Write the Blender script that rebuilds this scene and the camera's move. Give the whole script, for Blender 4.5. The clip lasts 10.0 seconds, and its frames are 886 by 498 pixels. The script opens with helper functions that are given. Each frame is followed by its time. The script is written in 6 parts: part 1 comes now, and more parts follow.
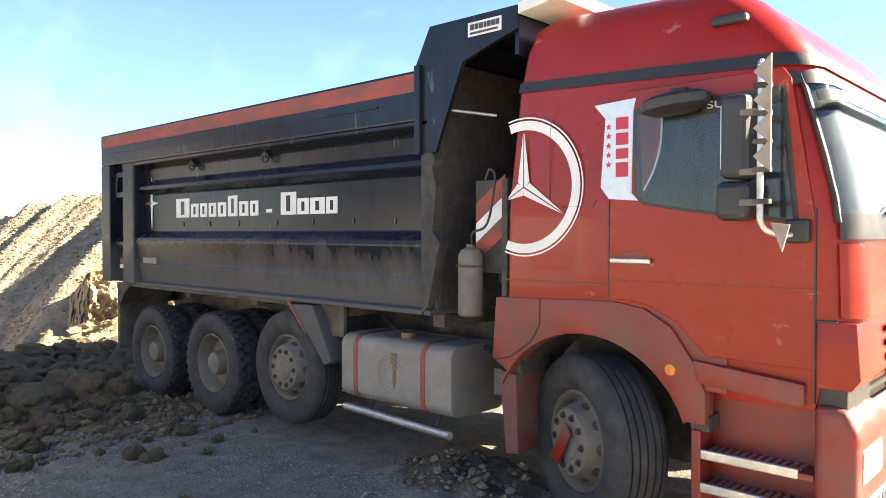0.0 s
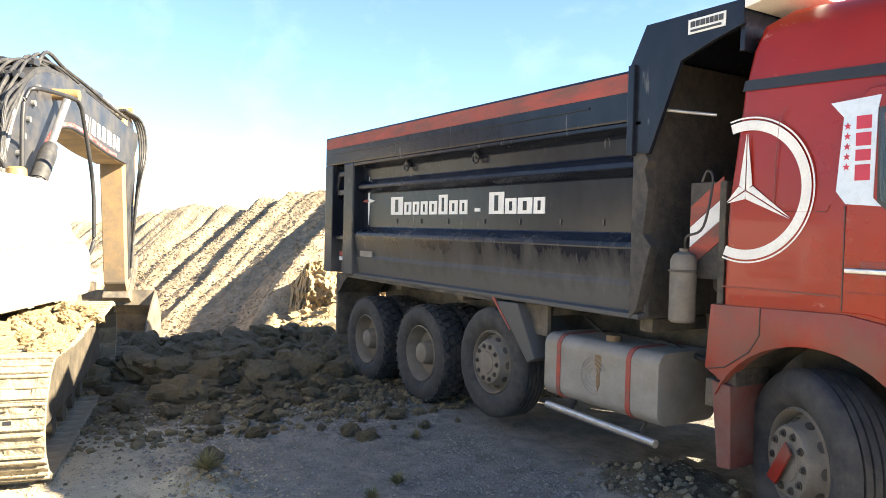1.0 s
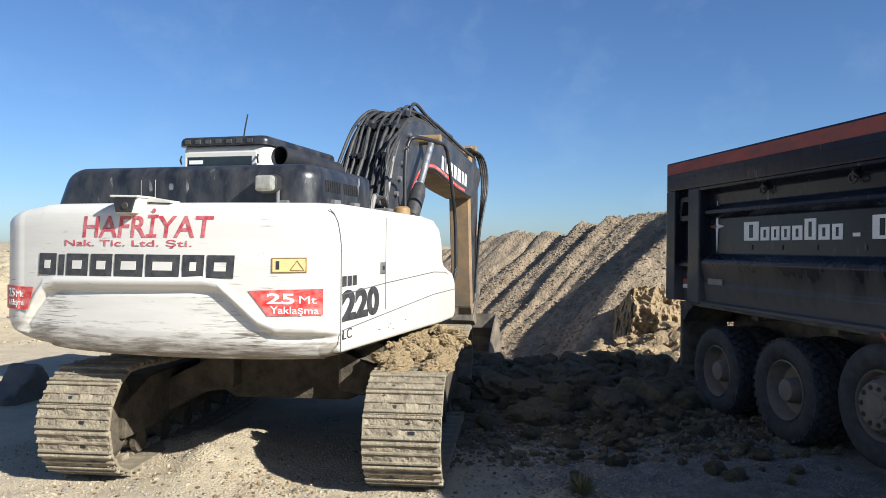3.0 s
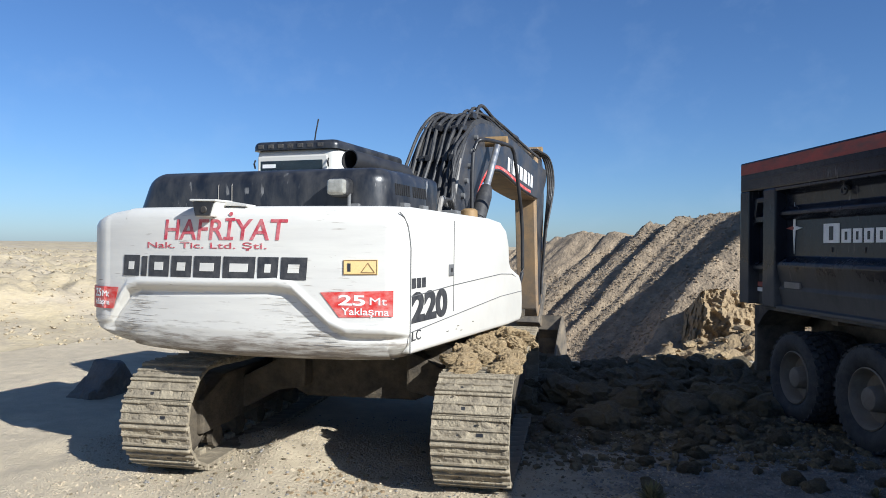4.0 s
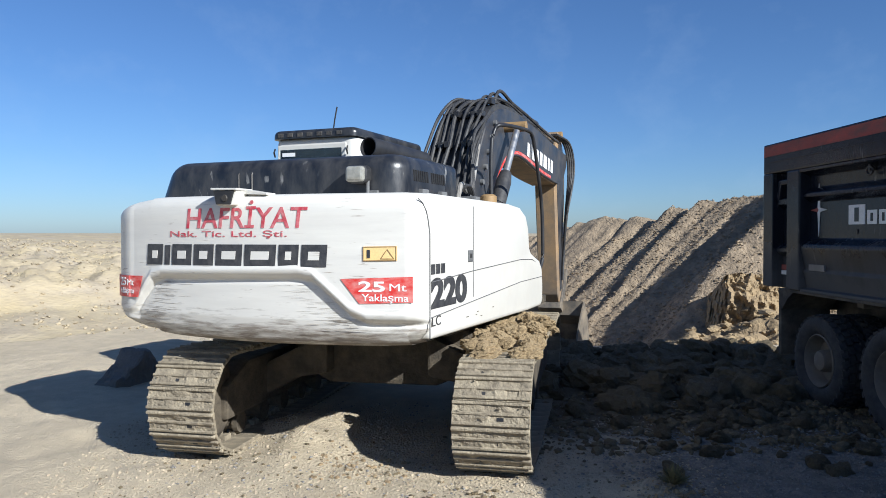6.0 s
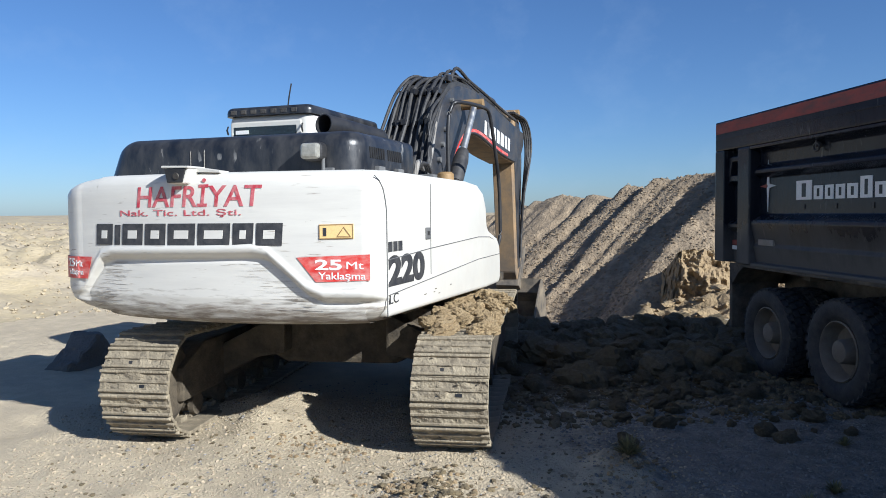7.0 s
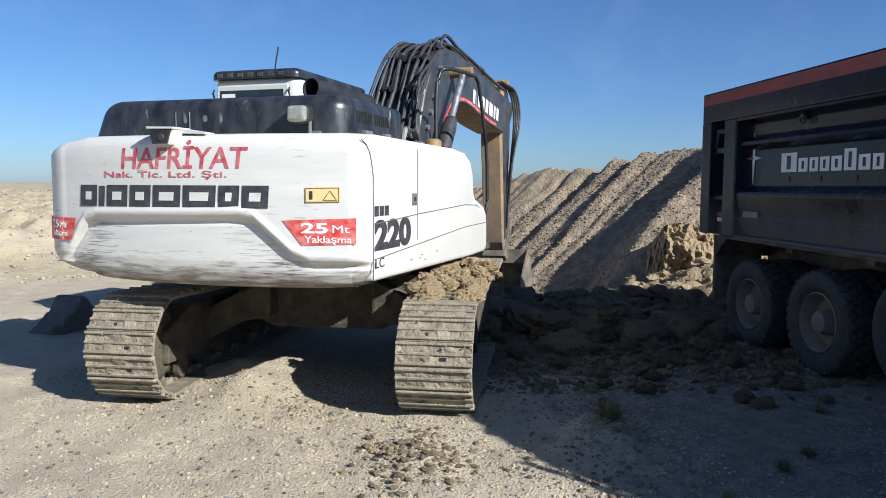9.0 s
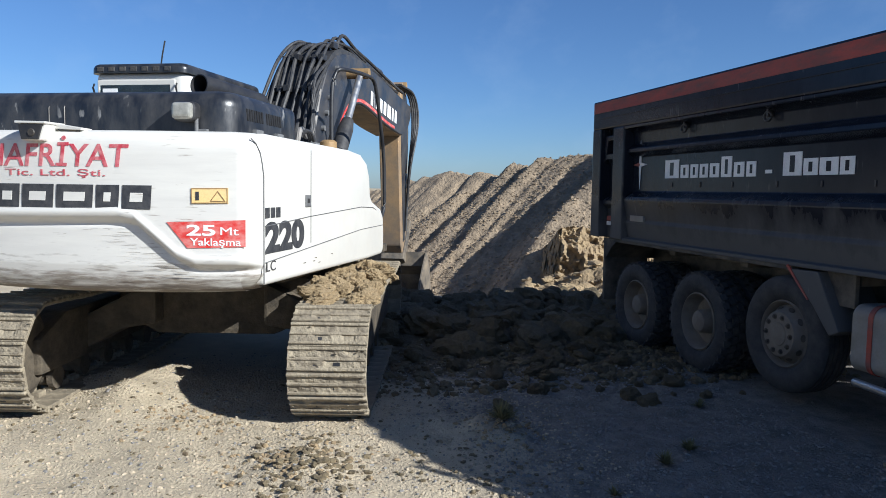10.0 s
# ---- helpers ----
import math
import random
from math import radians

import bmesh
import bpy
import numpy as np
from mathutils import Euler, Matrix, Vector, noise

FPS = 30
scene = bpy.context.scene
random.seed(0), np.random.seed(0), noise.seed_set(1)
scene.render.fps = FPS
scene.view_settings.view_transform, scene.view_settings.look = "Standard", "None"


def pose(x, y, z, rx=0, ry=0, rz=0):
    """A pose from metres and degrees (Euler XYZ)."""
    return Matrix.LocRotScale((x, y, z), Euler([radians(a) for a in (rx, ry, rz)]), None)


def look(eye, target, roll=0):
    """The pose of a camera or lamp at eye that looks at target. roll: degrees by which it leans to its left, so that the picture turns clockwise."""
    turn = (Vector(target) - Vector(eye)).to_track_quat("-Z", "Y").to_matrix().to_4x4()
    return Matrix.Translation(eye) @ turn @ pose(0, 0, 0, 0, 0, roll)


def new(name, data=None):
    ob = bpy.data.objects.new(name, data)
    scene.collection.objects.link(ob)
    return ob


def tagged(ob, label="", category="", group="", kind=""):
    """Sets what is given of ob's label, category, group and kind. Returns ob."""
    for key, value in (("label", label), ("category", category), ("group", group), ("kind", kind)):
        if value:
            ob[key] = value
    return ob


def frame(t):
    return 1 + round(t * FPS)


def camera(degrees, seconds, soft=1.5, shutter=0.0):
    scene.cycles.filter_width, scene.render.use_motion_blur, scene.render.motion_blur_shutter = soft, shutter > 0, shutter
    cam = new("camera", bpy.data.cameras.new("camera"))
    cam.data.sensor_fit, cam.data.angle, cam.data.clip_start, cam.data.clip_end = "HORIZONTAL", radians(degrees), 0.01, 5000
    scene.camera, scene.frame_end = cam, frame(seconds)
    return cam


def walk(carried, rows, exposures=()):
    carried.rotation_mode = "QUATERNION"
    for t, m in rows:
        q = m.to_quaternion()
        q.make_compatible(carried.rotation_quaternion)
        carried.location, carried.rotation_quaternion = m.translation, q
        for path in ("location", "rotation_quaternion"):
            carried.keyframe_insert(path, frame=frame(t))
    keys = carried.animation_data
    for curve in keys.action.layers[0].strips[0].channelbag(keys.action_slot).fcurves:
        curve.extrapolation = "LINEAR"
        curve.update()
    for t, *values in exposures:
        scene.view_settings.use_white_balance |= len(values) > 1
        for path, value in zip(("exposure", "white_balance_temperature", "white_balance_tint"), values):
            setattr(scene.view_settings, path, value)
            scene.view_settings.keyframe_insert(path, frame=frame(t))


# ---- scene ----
cam = camera(61.8, 10.0, soft=0.9)

PATH = [
    (0, (2.516, -3.861, 1.832), (1.155, -2.395, 1.788), -0.0),
    (0.5, (2.531, -3.91, 1.852), (0.957, -2.679, 1.767), 0.2),
    (1, (2.512, -3.99, 1.84), (0.82, -2.925, 1.787), 1.4),
    (1.5, (2.519, -4.203, 1.869), (0.699, -3.376, 1.794), 0.2),
    (2, (2.527, -4.358, 1.86), (0.6, -3.829, 1.784), 0.7),
    (2.5, (2.488, -4.429, 1.875), (0.526, -4.045, 1.814), 0.2),
    (3, (2.44, -4.428, 1.896), (0.463, -4.126, 1.891), 0.5),
    (4.3, (2.466, -4.478, 1.913), (0.469, -4.377, 1.896), 0.5),
    (4.5, (2.47, -4.466, 1.905), (0.472, -4.376, 1.884), 0.5),
    (5, (2.462, -4.463, 1.904), (0.464, -4.392, 1.878), 0.5),
    (5.5, (2.47, -4.46, 1.902), (0.471, -4.411, 1.868), 0.1),
    (7, (2.463, -4.437, 1.88), (0.473, -4.253, 1.785), -0.5),
    (7.5, (2.454, -4.437, 1.861), (0.471, -4.225, 1.715), -0.4),
    (8, (2.453, -4.443, 1.854), (0.473, -4.221, 1.684), -0.5),
    (8.5, (2.49, -4.444, 1.85), (0.508, -4.227, 1.693), -0.4),
    (9, (2.485, -4.428, 1.823), (0.504, -4.211, 1.655), 0.3),
    (9.5, (2.47, -4.399, 1.822), (0.501, -4.091, 1.66), 0.5),
    (10, (2.457, -4.37, 1.821), (0.521, -3.891, 1.663), 0.9),
]
EXPOSURES = [(0.0, 2.74, 7500, 8), (0.6, 2.82, 7600, 8), (1.2, 2.74, 7700, 7), (1.6, 1.85, 7500, 7), (2.0, 1.28, 7300, 7), (2.5, 1.05, 6500, 8), (3.0, 0.98, 6000, 8), (4.0, 0.8, 5650, 8), (10.0, 0.75, 5600, 8)]
walk(cam, [(t, look(eye, target, roll)) for t, eye, target, roll in PATH], EXPOSURES)

# world, sun
world = bpy.data.worlds.new("sky_world")
scene.world = world
world.use_nodes = True
SUN_AZ = Vector((0.735, 0.678, 0)).normalized()
SUN_EL = radians(29.5)
wn = world.node_tree.nodes
sky = wn.new("ShaderNodeTexSky")
sky.sky_type = "NISHITA"
sky.sun_disc = False
sky.sun_elevation = SUN_EL
sky.sun_rotation = math.atan2(SUN_AZ.x, SUN_AZ.y)
sky.altitude = 900
sky.air_density = 1.0
sky.dust_density = 0.9
sky.ozone_density = 4.0
wn["Background"].inputs["Strength"].default_value = 0.055
tint = wn.new("ShaderNodeMix")
tint.data_type, tint.blend_type = "RGBA", "MULTIPLY"
tint.inputs[0].default_value = 1.0
tint.inputs[7].default_value = (0.86, 0.95, 1.09, 1)
world.node_tree.links.new(sky.outputs["Color"], tint.inputs[6])
wl = world.node_tree.links
wisp_tc, wisp_map, wisp = wn.new("ShaderNodeTexCoord"), wn.new("ShaderNodeMapping"), wn.new("ShaderNodeTexNoise")
wisp_map.inputs["Rotation"].default_value = (0.3, 0.25, 0.6)
wisp_map.inputs["Scale"].default_value = (1.2, 7.0, 9.0)
wisp.inputs["Scale"].default_value, wisp.inputs["Detail"].default_value, wisp.inputs["Roughness"].default_value = 1.6, 7.0, 0.6
wl.new(wisp_tc.outputs["Generated"], wisp_map.inputs["Vector"])
wl.new(wisp_map.outputs["Vector"], wisp.inputs["Vector"])
wisp_range = wn.new("ShaderNodeMapRange")
for key, value in (("From Min", 0.52), ("From Max", 0.80), ("To Min", 0.0), ("To Max", 0.09)):
    wisp_range.inputs[key].default_value = value
wl.new(wisp.outputs["Fac"], wisp_range.inputs["Value"])
cirrus = wn.new("ShaderNodeMix")
cirrus.data_type = "RGBA"
cirrus.inputs[7].default_value = (6.5, 7.4, 8.6, 1)
wl.new(wisp_range.outputs["Result"], cirrus.inputs[0])
wl.new(tint.outputs[2], cirrus.inputs[6])
wl.new(cirrus.outputs[2], wn["Background"].inputs["Color"])
sun_data = bpy.data.lights.new("sun", "SUN")
sun_data.energy = 5.0
sun_data.angle = radians(0.53)
sun_data.color = (1.0, 0.93, 0.82)
sun = new("sun", sun_data)
sun_dir = Vector((SUN_AZ.x * math.cos(SUN_EL), SUN_AZ.y * math.cos(SUN_EL), math.sin(SUN_EL)))
sun.matrix_world = look(sun_dir * 60, (0, 0, 0))


# ---- materials ----
def node_mat(name, c1, c2, scale=6.0, rough=0.6, metal=0.0, bump=0.15, bump_scale=40.0, dirt=None, dirt_amount=0.0, dirt_scale=3.0, coat=0.0,
             stretch=(1, 1, 1), per_object=0.0, low=None, speck=0.35, relief=0.02):
    """Two-tone noise base, fine bump, a dirt layer broken up by noise; low=(z0, z1): mud that thins out upwards with ragged edges."""
    m = bpy.data.materials.new(name)
    m.use_nodes = True
    nt = m.node_tree
    n, l = nt.nodes, nt.links
    b = n["Principled BSDF"]
    tc = n.new("ShaderNodeTexCoord")
    mp = n.new("ShaderNodeMapping")
    mp.inputs["Scale"].default_value = stretch
    l.new(tc.outputs["Object"], mp.inputs["Vector"])

    def tex(sc, det=6.0, ro=0.6):
        t = n.new("ShaderNodeTexNoise")
        t.inputs["Scale"].default_value, t.inputs["Detail"].default_value, t.inputs["Roughness"].default_value = sc, det, ro
        l.new(mp.outputs["Vector"], t.inputs["Vector"])
        return t

    def ramp(src, a, z):
        r = n.new("ShaderNodeMapRange")
        r.inputs["From Min"].default_value, r.inputs["From Max"].default_value = a, z
        l.new(src, r.inputs["Value"])
        return r.outputs["Result"]

    def mix(fac, a, z):
        x = n.new("ShaderNodeMix")
        x.data_type = "RGBA"
        for value, sock in ((fac, x.inputs[0]), (a, x.inputs[6]), (z, x.inputs[7])):
            if isinstance(value, (tuple, list)):
                sock.default_value = (*value, 1)
            elif isinstance(value, (int, float)):
                sock.default_value = value
            else:
                l.new(value, sock)
        return x.outputs[2]

    def math_node(op, a, z):
        x = n.new("ShaderNodeMath")
        x.operation = op
        for value, sock in ((a, x.inputs[0]), (z, x.inputs[1])):
            if isinstance(value, (int, float)):
                sock.default_value = value
            else:
                l.new(value, sock)
        return x.outputs[0]

    base = tex(scale)
    col = mix(ramp(base.outputs["Fac"], 0.35, 0.65), c1, c2)
    fine = tex(scale * 9, 4.0)
    col = mix(math_node("MULTIPLY", ramp(fine.outputs["Fac"], 0.45, 0.75), speck), col, tuple(v * 0.55 for v in c1))
    roughness = rough
    if dirt is not None:
        d = tex(dirt_scale, 8.0, 0.68)
        fac = math_node("MULTIPLY", ramp(d.outputs["Fac"], 0.40, 0.66), dirt_amount)
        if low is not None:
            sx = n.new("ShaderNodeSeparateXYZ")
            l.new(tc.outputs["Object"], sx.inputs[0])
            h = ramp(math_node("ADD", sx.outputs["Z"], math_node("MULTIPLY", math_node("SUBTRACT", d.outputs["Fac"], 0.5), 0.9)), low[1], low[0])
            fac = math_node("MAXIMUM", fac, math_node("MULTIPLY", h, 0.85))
        col = mix(fac, col, dirt)
        roughness = math_node("ADD", math_node("MULTIPLY", fac, max(0.0, 0.9 - rough)), rough)
    if per_object:
        oi = n.new("ShaderNodeObjectInfo")
        col = mix(math_node("MULTIPLY", oi.outputs["Random"], per_object), col, tuple(v * 0.4 for v in c1))
    l.new(col, b.inputs["Base Color"])
    if isinstance(roughness, (int, float)):
        b.inputs["Roughness"].default_value = roughness
    else:
        l.new(roughness, b.inputs["Roughness"])
    b.inputs["Metallic"].default_value = metal
    b.inputs["Coat Weight"].default_value = coat
    if bump:
        bt = tex(bump_scale, 5.0)
        bn = n.new("ShaderNodeBump")
        bn.inputs["Strength"].default_value, bn.inputs["Distance"].default_value = bump, relief
        l.new(bt.outputs["Fac"], bn.inputs["Height"])
        l.new(bn.outputs["Normal"], b.inputs["Normal"])
    return m


DUST = (0.34, 0.29, 0.22)
M_GROUND = node_mat("dusty_ground", (0.62, 0.515, 0.355), (0.52, 0.43, 0.295), 0.55, 0.95, 0, 0.9, 46, (0.38, 0.315, 0.225), 0.6, 1.9, relief=0.045, speck=0.38)
M_CLOD = node_mat("damp_clay", (0.20, 0.155, 0.086), (0.12, 0.093, 0.053), 6, 0.95, 0, 1.0, 26, (0.17, 0.135, 0.082), 0.5, 5, per_object=0.45, relief=0.035)
M_CLAY = node_mat("dry_clay", (0.47, 0.345, 0.185), (0.32, 0.232, 0.125), 7, 0.95, 0, 0.9, 30, (0.27, 0.2, 0.11), 0.35, 9)
M_BANK = node_mat("pale_limestone_bank", (0.40, 0.335, 0.24), (0.305, 0.25, 0.174), 0.7, 0.95, 0, 1.0, 9, (0.50, 0.40, 0.21), 0.5, 0.6, stretch=(1, 1, 2.5), relief=0.035)
M_PILE = node_mat("spoil_soil", (0.36, 0.275, 0.18), (0.235, 0.178, 0.115), 1.6, 0.95, 0, 1.0, 9, (0.17, 0.132, 0.09), 0.6, 3.2, relief=0.085)


def blend_soils(m):
    """Grey gravel, darkened to deepen the lorry's shade, and damp soil showing through the dust, by the soil weights of
    the ground.
    """
    n, l = m.node_tree.nodes, m.node_tree.links
    bsdf = n["Principled BSDF"]
    col = bsdf.inputs["Base Color"].links[0].from_socket
    att, sep, tc = n.new("ShaderNodeAttribute"), n.new("ShaderNodeSeparateColor"), n.new("ShaderNodeTexCoord")
    att.attribute_name = "soil"
    l.new(att.outputs["Color"], sep.inputs["Color"])
    # Red: gravel tone kept low, lorry shade is partly in this colour
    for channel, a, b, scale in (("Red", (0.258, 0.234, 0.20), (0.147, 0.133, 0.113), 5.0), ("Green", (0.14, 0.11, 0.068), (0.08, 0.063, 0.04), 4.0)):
        tex, mix, over, sharp = n.new("ShaderNodeTexNoise"), n.new("ShaderNodeMix"), n.new("ShaderNodeMix"), n.new("ShaderNodeTexNoise")
        for t, sc in ((tex, scale), (sharp, 5.0)):
            t.inputs["Scale"].default_value, t.inputs["Detail"].default_value, t.inputs["Roughness"].default_value = sc, 9.0, 0.7
            l.new(tc.outputs["Object"], t.inputs["Vector"])
        mix.data_type = over.data_type = "RGBA"
        mix.inputs[6].default_value, mix.inputs[7].default_value = (*a, 1), (*b, 1)
        ramp, edge, add = n.new("ShaderNodeMapRange"), n.new("ShaderNodeMapRange"), n.new("ShaderNodeMath")
        ramp.inputs["From Min"].default_value, ramp.inputs["From Max"].default_value = 0.38, 0.62
        l.new(tex.outputs["Fac"], ramp.inputs["Value"])
        l.new(ramp.outputs["Result"], mix.inputs[0])
        add.operation = "ADD"
        l.new(sep.outputs[channel], add.inputs[0])
        l.new(sharp.outputs["Fac"], add.inputs[1])
        edge.inputs["From Min"].default_value, edge.inputs["From Max"].default_value = 0.72, 1.28
        l.new(add.outputs[0], edge.inputs["Value"])
        l.new(edge.outputs["Result"], over.inputs[0])
        l.new(col, over.inputs[6])
        l.new(mix.outputs[2], over.inputs[7])
        col = over.outputs[2]
    l.new(col, bsdf.inputs["Base Color"])


def add_scratches(m, colour, stretch, amount):
    """Fine long scratches, grouped in patches."""
    n, l = m.node_tree.nodes, m.node_tree.links
    bsdf = n["Principled BSDF"]
    col = bsdf.inputs["Base Color"].links[0].from_socket
    tc, mp, line, patch, mul, mix = (n.new("ShaderNode" + k) for k in ("TexCoord", "Mapping", "TexNoise", "TexNoise", "Math", "Mix"))
    mp.inputs["Scale"].default_value = stretch
    l.new(tc.outputs["Object"], mp.inputs["Vector"])
    l.new(mp.outputs["Vector"], line.inputs["Vector"])
    l.new(tc.outputs["Object"], patch.inputs["Vector"])
    line.inputs["Scale"].default_value, line.inputs["Detail"].default_value = 1.0, 3.0
    patch.inputs["Scale"].default_value, patch.inputs["Detail"].default_value = 3.3, 4.0
    ends = []
    for t, a, b in ((line, 0.63, 0.68), (patch, 0.52, 0.66)):
        r = n.new("ShaderNodeMapRange")
        r.inputs["From Min"].default_value, r.inputs["From Max"].default_value = a, b
        l.new(t.outputs["Fac"], r.inputs["Value"])
        ends.append(r.outputs["Result"])
    mul.operation = "MULTIPLY"
    l.new(ends[0], mul.inputs[0])
    l.new(ends[1], mul.inputs[1])
    scale = n.new("ShaderNodeMath")
    scale.operation = "MULTIPLY"
    scale.inputs[1].default_value = amount
    l.new(mul.outputs[0], scale.inputs[0])
    mix.data_type = "RGBA"
    mix.inputs[7].default_value = (*colour, 1)
    l.new(scale.outputs[0], mix.inputs[0])
    l.new(col, mix.inputs[6])
    l.new(mix.outputs[2], bsdf.inputs["Base Color"])


blend_soils(M_GROUND)
M_PEBBLE = node_mat("grey_pebble", (0.27, 0.255, 0.23), (0.15, 0.14, 0.125), 14, 0.9, 0, 0.4, 40)
M_DARK_SOIL = node_mat("dark_soil_ground", (0.215, 0.172, 0.11), (0.145, 0.117, 0.077), 2.0, 0.95, 0, 1.0, 30, (0.24, 0.20, 0.14), 0.5, 3)
M_CUT = node_mat("brown_cut_clay", (0.36, 0.265, 0.145), (0.235, 0.168, 0.094), 3.0, 0.95, 0, 1.0, 10, (0.19, 0.14, 0.08), 0.55, 4, relief=0.07)
M_DUSTSTONE = node_mat("dusty_pebble", (0.46, 0.38, 0.265), (0.27, 0.22, 0.15), 11, 0.95, 0, 0.4, 40)
M_REFLECTOR = node_mat("dusty_reflector", (0.34, 0.28, 0.24), (0.24, 0.19, 0.16), 14, 0.6, 0, 0.2, 60, (0.36, 0.33, 0.29), 0.5, 12)
M_SLAB = node_mat("grey_slab", (0.15, 0.14, 0.125), (0.085, 0.08, 0.073), 5, 0.95, 0, 1.0, 14, DUST, 0.3, 5, relief=0.04)
M_RED = node_mat("red_paint", (0.285, 0.012, 0.0035), (0.245, 0.009, 0.003), 2.0, 0.27, 0, 0.02, 60, (0.22, 0.045, 0.028), 0.18, 1.6, coat=0.15, speck=0.1)
M_RED.node_tree.nodes["Principled BSDF"].inputs["Specular IOR Level"].default_value = 0.28
M_RED_FLAP = node_mat("red_plastic_caked_in_dust", (0.17, 0.05, 0.04), (0.12, 0.035, 0.03), 4.0, 0.7, 0, 0.1, 60, (0.15, 0.105, 0.09), 0.85, 3.0, speck=0.2)
M_RED_LOW = node_mat("red_paint_dusty", (0.245, 0.018, 0.010), (0.19, 0.015, 0.009), 2.5, 0.38, 0, 0.05, 60, (0.155, 0.09, 0.068), 0.75, 2.6, speck=0.15)
M_RED_OLD = node_mat("faded_red_strip", (0.40, 0.06, 0.035), (0.28, 0.045, 0.03), 3.0, 0.6, 0, 0.08, 40, (0.10, 0.085, 0.075), 0.75, 2.2, stretch=(1, 1, 3))
M_STEEL = node_mat("dark_box_steel", (0.009, 0.012, 0.020), (0.014, 0.017, 0.026), 3.0, 0.22, 0.0, 0.06, 50, (0.108, 0.107, 0.105), 0.03, 2.4, stretch=(2.2, 2.2, 0.8), low=(1.36, 1.76))
M_STEEL.node_tree.nodes["Principled BSDF"].inputs["Specular IOR Level"].default_value = 0.2
M_STEEL_DIRTY = node_mat("dirty_front_wall", (0.03, 0.03, 0.032), (0.055, 0.05, 0.046), 5.0, 0.8, 0.0, 0.4, 60, (0.11, 0.10, 0.085), 0.5, 14)
M_CHASSIS = node_mat("chassis_black", (0.03, 0.028, 0.027), (0.05, 0.046, 0.04), 5.0, 0.8, 0.0, 0.2, 50, (0.17, 0.145, 0.11), 0.8, 3)
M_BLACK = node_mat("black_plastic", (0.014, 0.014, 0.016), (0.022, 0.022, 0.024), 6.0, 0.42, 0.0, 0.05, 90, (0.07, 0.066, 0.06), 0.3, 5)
M_BAND = node_mat("satin_black_band", (0.006, 0.007, 0.011), (0.009, 0.010, 0.014), 5.0, 0.5, 0.0, 0.04, 80, (0.04, 0.038, 0.036), 0.2, 5)
M_STICKER = node_mat("pale_blue_vinyl", (0.55, 0.66, 0.78), (0.62, 0.70, 0.78), 3.0, 0.45, 0, 0.0)
M_TYRE = node_mat("tyre_rubber", (0.017, 0.019, 0.024), (0.028, 0.030, 0.034), 7.0, 0.8, 0.0, 0.25, 70, (0.08, 0.076, 0.07), 0.5, 9)
M_RIM = node_mat("dusty_rim", (0.19, 0.172, 0.15), (0.13, 0.118, 0.102), 9.0, 0.7, 0.2, 0.12, 60, (0.18, 0.15, 0.115), 0.7, 5)
M_BOLT = node_mat("dark_bolt", (0.05, 0.045, 0.04), (0.08, 0.07, 0.06), 20.0, 0.6, 0.4, 0.1, 60)
M_TANK = node_mat("dusty_aluminium", (0.29, 0.28, 0.265), (0.22, 0.213, 0.20), 4.0, 0.6, 0.25, 0.08, 60, (0.225, 0.19, 0.15), 0.6, 2.6)
M_RUST = node_mat("rusty_stain", (0.22, 0.14, 0.07), (0.13, 0.085, 0.05), 14.0, 0.8, 0.1, 0.2, 60)
M_CHROME = node_mat("worn_chrome", (0.62, 0.62, 0.61), (0.50, 0.50, 0.50), 9.0, 0.28, 0.9, 0.05, 60, (0.35, 0.32, 0.28), 0.5, 8)
M_WHITE_DECAL = node_mat("white_vinyl", (0.78, 0.78, 0.76), (0.70, 0.70, 0.69), 8.0, 0.5, 0, 0.02, 60, (0.48, 0.45, 0.41), 0.2, 7)
M_PINK = node_mat("crimson_vinyl", (0.50, 0.02, 0.06), (0.45, 0.02, 0.05), 8.0, 0.45, 0, 0.0)
M_HAF = node_mat("faded_red_vinyl", (0.48, 0.04, 0.07), (0.40, 0.045, 0.06), 12.0, 0.5, 0, 0.0, 40, (0.7, 0.55, 0.52), 0.35, 16)
M_REDSIGN = node_mat("red_warning_vinyl", (0.58, 0.025, 0.02), (0.52, 0.025, 0.02), 8.0, 0.45, 0, 0.0, 40, (0.70, 0.62, 0.55), 0.35, 9, stretch=(1, 1, 2))
M_YELLOW = node_mat("pale_yellow_vinyl", (0.78, 0.55, 0.22), (0.72, 0.52, 0.25), 8.0, 0.5, 0, 0.0)
M_ORANGE = node_mat("orange_lens", (0.75, 0.24, 0.02), (0.6, 0.18, 0.02), 10.0, 0.3, 0, 0.0)
M_EXC = node_mat("white_machine_paint", (0.585, 0.57, 0.52), (0.54, 0.525, 0.485), 1.5, 0.38, 0, 0.02, 60, (0.52, 0.46, 0.37), 0.18, 2.5, coat=0.15, speck=0.04)
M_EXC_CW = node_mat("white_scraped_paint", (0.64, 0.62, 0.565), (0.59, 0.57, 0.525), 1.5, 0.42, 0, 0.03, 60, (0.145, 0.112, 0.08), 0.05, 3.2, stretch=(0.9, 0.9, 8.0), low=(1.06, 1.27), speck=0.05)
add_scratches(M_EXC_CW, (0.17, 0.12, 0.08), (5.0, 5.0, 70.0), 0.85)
M_HOOD = node_mat("dusty_black_hood", (0.010, 0.012, 0.017), (0.017, 0.019, 0.024), 4.0, 0.30, 0, 0.06, 50, (0.19, 0.18, 0.165), 0.20, 9, stretch=(1, 1, 0.4))
